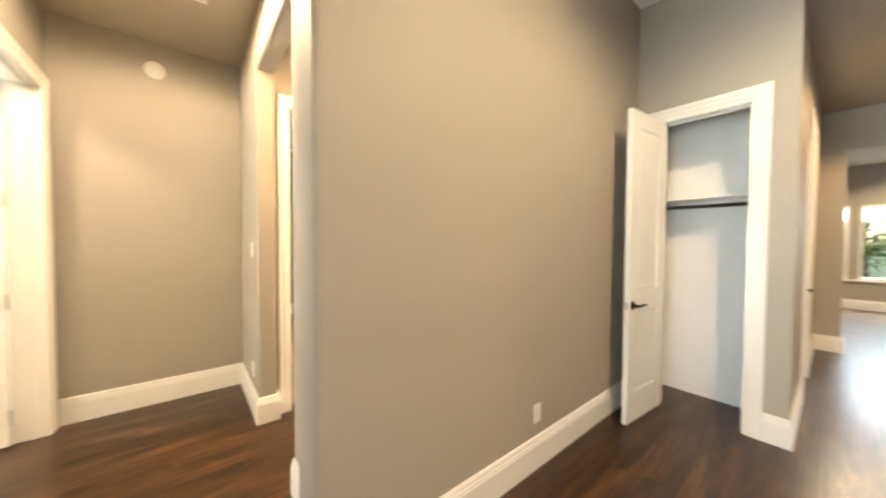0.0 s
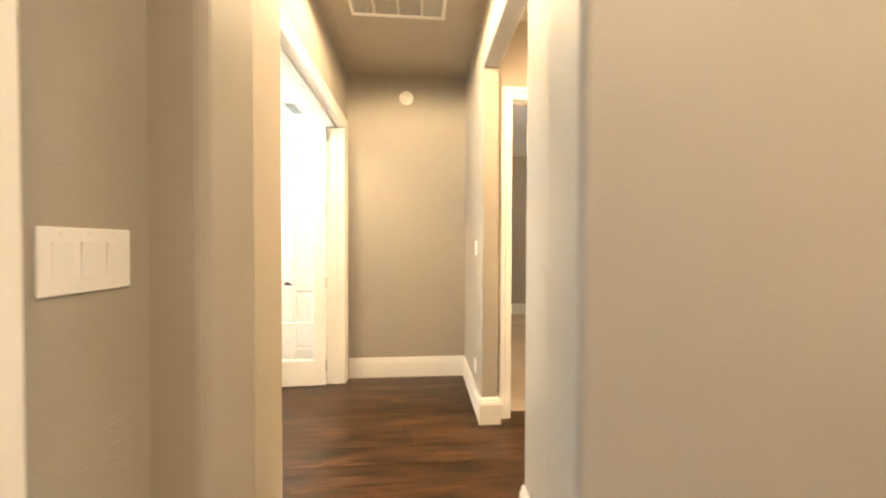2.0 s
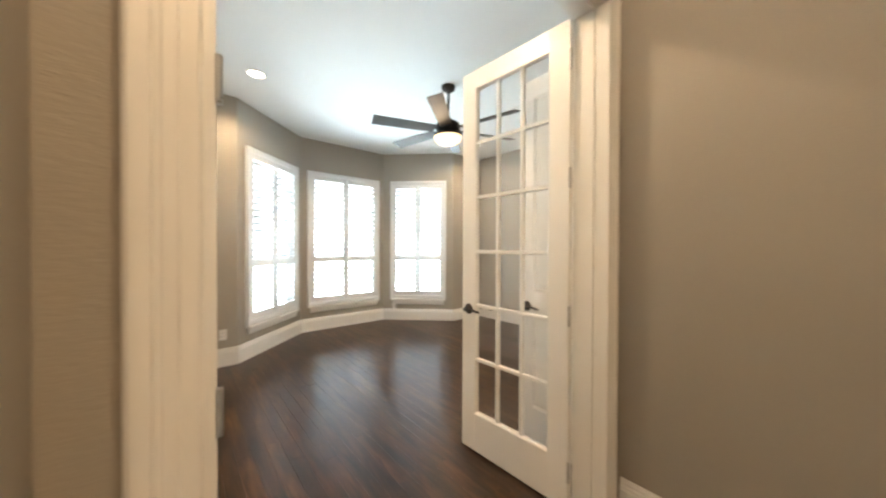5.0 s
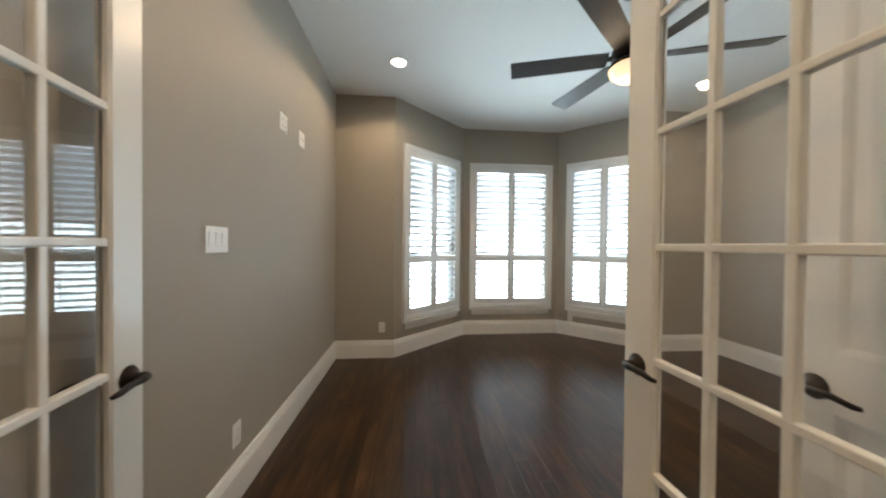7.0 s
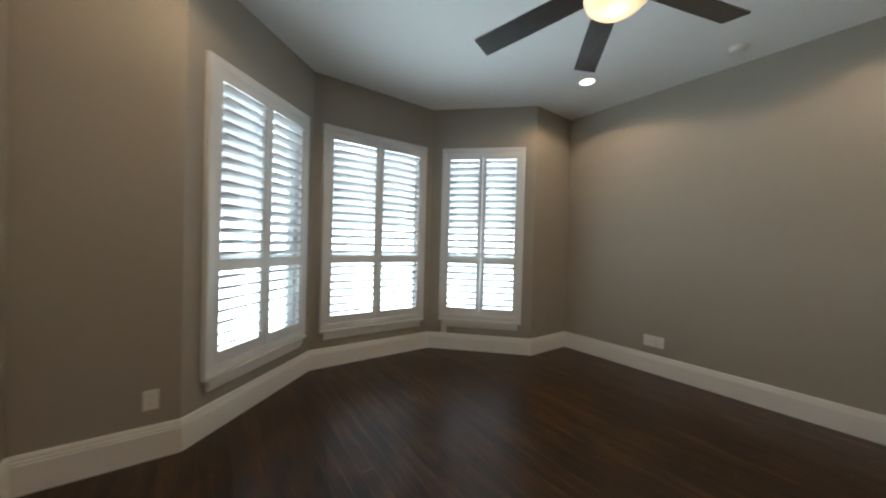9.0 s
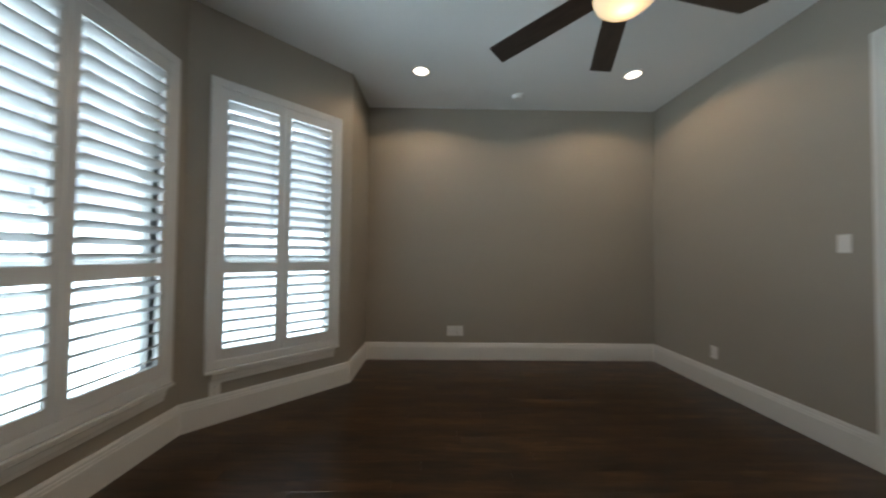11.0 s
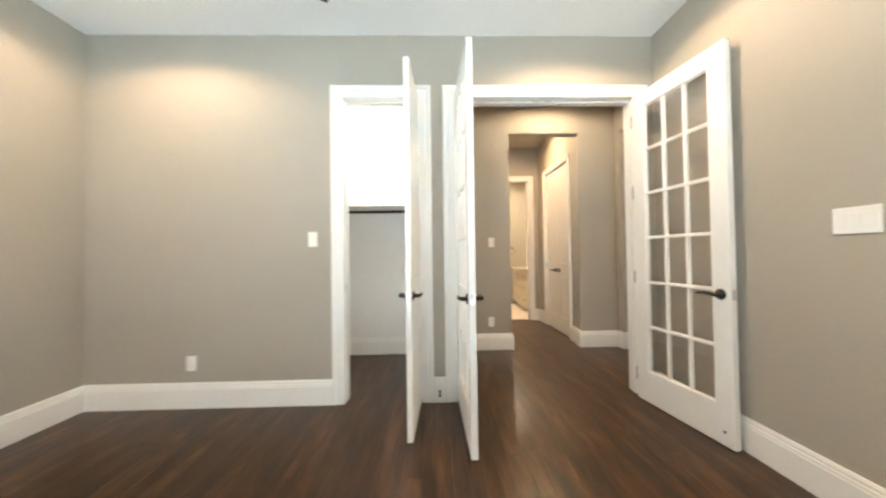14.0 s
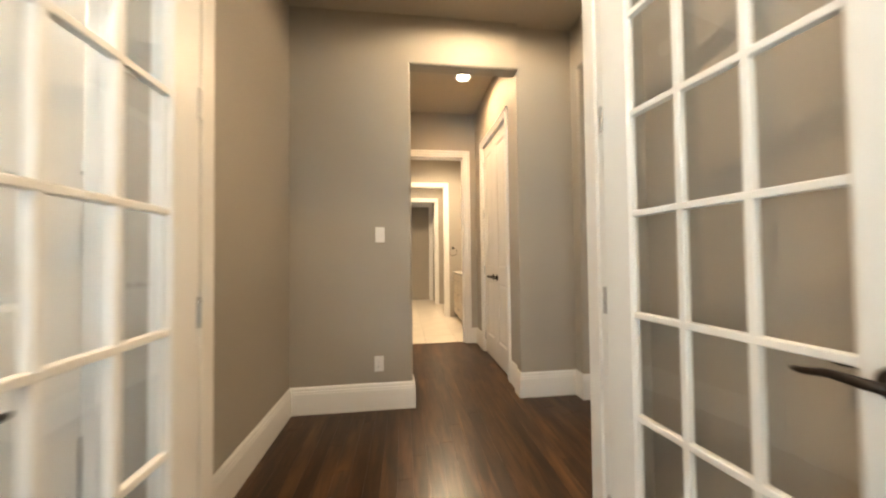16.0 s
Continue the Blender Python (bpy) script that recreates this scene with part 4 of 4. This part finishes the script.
# ---------------------------------------------------------------- corridor and bath
can_light(2.0, -1.48, H_HALL, 105, spot=168, color=AMBER, blend=0.85)
for x, ang, lab in ((1.615, 0, "closed white panelled linen closet door with a dark lever"), (2.475, 180, "closed white panelled linen closet door with a dark lever")):
    panel_door(pose(x, -1.83, 0, 0, 0, ang), 0.427, lab, swing=1 if ang == 0 else -1, group="pair of linen closet doors")
can_light(3.8, -1.5, 3.05, 260, spot=165, blend=0.85)
can_light(5.5, -1.4, 3.05, 180, spot=165, blend=0.85)
v = thing("vanity_cabinet", pose(3.4, -2.3, 0), "cream painted bathroom vanity cabinet with drawers", "vanity")
part("body", boxes((0, 1.26, 0.0, 0.52, 0.09, 0.83), (0.02, 1.24, 0.0, 0.46, 0.001, 0.09)), CABINET, v)
for i in range(3):
    for z0, z1 in ((0.12, 0.36), (0.38, 0.6), (0.62, 0.8)):
        f = part("drawer", boxes((0.03 + 0.41 * i, 0.41 + 0.41 * i, 0.521, 0.54, z0, z1), bevel=0.004), CABINET, v)
        part("pull", tube(bmesh.new(), [(0.16 + 0.41 * i, 0.556, (z0 + z1) / 2), (0.28 + 0.41 * i, 0.556, (z0 + z1) / 2)], 0.005, 6), BRONZE, f)
t = thing("stone_counter", pose(3.4, -2.3, 0.83), "pale stone vanity top with a backsplash", "counter")
part("slab", boxes((-0.02, 1.265, 0.0, 0.56, 0.0, 0.035), bevel=0.004), STONE, t)
part("backsplash", boxes((-0.02, 1.265, 0.0, 0.02, 0.036, 0.13)), STONE, t)
d = thing("towel_ring", pose(4.69, -1.76, 1.3, 0, 0, -90), "dark metal towel ring on the bathroom wall", "towel ring")
part("rosette", lathe(bmesh.new(), [(0, 0), (0.025, 0), (0.02, 0.012), (0, 0.014)], 16, at=(0, -0.014, 0), axis="y"), BRONZE, d)
part("ring", tube(bmesh.new(), [(0.07 * math.sin(a), -0.03, -0.075 + 0.07 * math.cos(a)) for a in (2 * math.pi * i / 20 for i in range(21))], 0.004, 6), BRONZE, d)

# ---------------------------------------------------------------- bedroom
shutter_window("window_bedroom", pose(BW0 - 0.02, YB, 0), BW1 - BW0 + 0.04, 0.9, 2.69, "white shuttered bedroom window over the carpet")
lamp("daylight_bedroom", "AREA", pose((BW0 + BW1) / 2, YB + 0.5, 2.0, 75, 0, 180), 100, DAY, 1.4, 2.4)
ceiling_fan(3.2, 1.02, 3.05, 20, "dark bedroom ceiling fan with a glowing white bowl", BOWL_DAY, drop=0.38, blades=5, bowl_r=0.17)
lamp("bedroom_fan_lamp", "POINT", pose(3.2, 1.02, 2.3), 14, WARM, 0.12)
switch_plate(pose(4.3, YB, 0.32, 0, 0, FACE["S"]), 1, "white wall outlet under the bedroom window", "outlet")
switch_plate(pose(4.44, YB, 0.32, 0, 0, FACE["S"]), 1, "white data plate under the bedroom window", "jack")

# ---------------------------------------------------------------- foyer, coat closet, hall, living room
switch_plate(pose(XF, -2.612, 1.315, 0, 0, FACE["E"]), 3, "white three-gang light switch near the front door")
switch_plate(pose(2.45, YF, 0.34, 0, 0, FACE["S"]), 1, "white wall outlet above the baseboard", "outlet")
d = thing("door_front", pose(XF - 0.03, FD0, 0), "dark iron front door with tall clear glass", "door")
fw = FD1 - FD0
part("frame", boxes((-0.025, 0.025, 0.004, 0.12, 0.01, 2.45), (-0.025, 0.025, fw - 0.12, fw - 0.004, 0.01, 2.45), (-0.025, 0.025, 0.12, fw - 0.12, 2.31, 2.45), (-0.025, 0.025, 0.12, fw - 0.12, 0.01, 0.32), bevel=0.003), DARKDOOR, d)
p = part("pane", boxes((-0.004, 0.004, 0.12, fw - 0.12, 0.32, 2.31)), GLASS, d, "clear glass pane")
p.visible_shadow = False
for k in range(1, 4):
    y = 0.12 + (fw - 0.24) * k / 4
    part("bar", boxes((-0.012, 0.012, y - 0.008, y + 0.008, 0.32, 2.31)), DARKDOOR, d)
lamp("daylight_front", "AREA", pose(XF - 0.75, (FD0 + FD1) / 2, 1.6, 78, 0, -90), 18, (0.86, 0.93, 1.0), 1.4, 2.6)
panel_door(pose(XD - 0.012, -2.685, 0, 0, 0, 175), 0.57, "open white panelled coat closet door with a dark lever", swing=-1, h=2.39)
panel_door(pose(5.003, YH + 0.04, 0), 0.752, "closed white panelled door in the hall", columns=2)
d = thing("closet_shelf", pose(0, 0, 1.76), "white shelf in the coat closet", "shelf")
part("board", boxes((4.1, 4.4, YH + 0.121, -2.55, 0, 0.02)), TRIM, d)
d = thing("closet_rod", pose(0, 0, 1.70), "dark metal hanging rod in the coat closet", "closet rod")
part("rod", tube(bmesh.new(), [(4.16, YH + 0.121, 0), (4.16, -2.55, 0)], 0.016), BRONZE, d)
# two invented cans out of view, added for the foyer's warm light
can_light(2.35, -4.0, H_FOYER, 130, spot=165, color=WARM, blend=0.6)
can_light(1.3, -5.0, H_FOYER, 90, spot=170, color=AMBER, blend=0.85)
can_light(5.6, -4.4, 3.05, 100, color=AMBER)
for x, y in ((9.2, -3.9), (10.4, -4.8)):
    can_light(x, y, 3.0, 75)
for a, b in LW:
    d = thing("window_living", pose(11.7, b, 0, 0, 0, -90), "wide white-framed living room window onto greenery", "window", kind="structure")
    w = b - a
    part("window_frame", sweep(bmesh.new(), [(0, 0.62), (w, 0.62), (w, 2.17), (0, 2.17)], [(0, -0.02), (0, 0.1), (0.05, 0.1), (0.05, -0.02)], lambda u, v, t: (u, t, v), closed=True), TRIM, d)
    part("window_sill", boxes((-0.06, w + 0.06, -0.05, -0.001, 0.58, 0.618), bevel=0.005), TRIM, d)
    lamp("daylight_living", "AREA", pose(12.6, (a + b) / 2, 2.6, 60, 0, 90), 75, DAY, 1.2, 1.6)
    p = part("pane", boxes((0.05, w - 0.05, 0.04, 0.045, 0.67, 2.11)), GLASS, d, "clear glass pane")
    p.visible_shadow = False


def tree(x, y, h, seed):
    r = random.Random(seed)
    d = thing("tree", pose(x, y, -0.36), "leafy green garden tree outside the window", "tree", "garden trees")
    part("trunk", tube(bmesh.new(), [(0, 0, 0), (0.05, 0.03, h * 0.3), (-0.03, 0.05, h * 0.55), (0.02, 0, h * 0.9)], [0.16, 0.12, 0.08, 0.02], 8), BARK, d)
    limbs = bmesh.new()
    bm = bmesh.new()
    for i in range(14):
        a, z = r.uniform(0, 6.28), r.uniform(0.2, 0.8) * h
        q = Vector((math.cos(a), math.sin(a), 0.5)) * r.uniform(0.8, 1.7)
        tube(limbs, [(0, 0, z), tuple(Vector((0, 0, z)) + q)], [0.05, 0.012], 5)
        for k in range(170):
            p = Vector((0, 0, z)) + q * r.uniform(0.35, 1.15) + Vector([r.gauss(0, 0.3) for _ in range(3)])
            u = Vector([r.gauss(0, 1) for _ in range(3)]).normalized() * 0.09
            v = u.orthogonal().normalized() * 0.045
            bm.faces.new([bm.verts.new(p - u), bm.verts.new(p + v), bm.verts.new(p + u), bm.verts.new(p - v)])
    part("limbs", limbs, BARK, d)
    part("crown", bm, LEAF, d)
    return d


for i, (x, y) in enumerate(((16.0, -3.2), (17.0, -5.6), (15.6, -0.9), (18.5, -4.2), (15.5, -7.6))):
    tree(x, y, 4.2 + 0.4 * i, i)
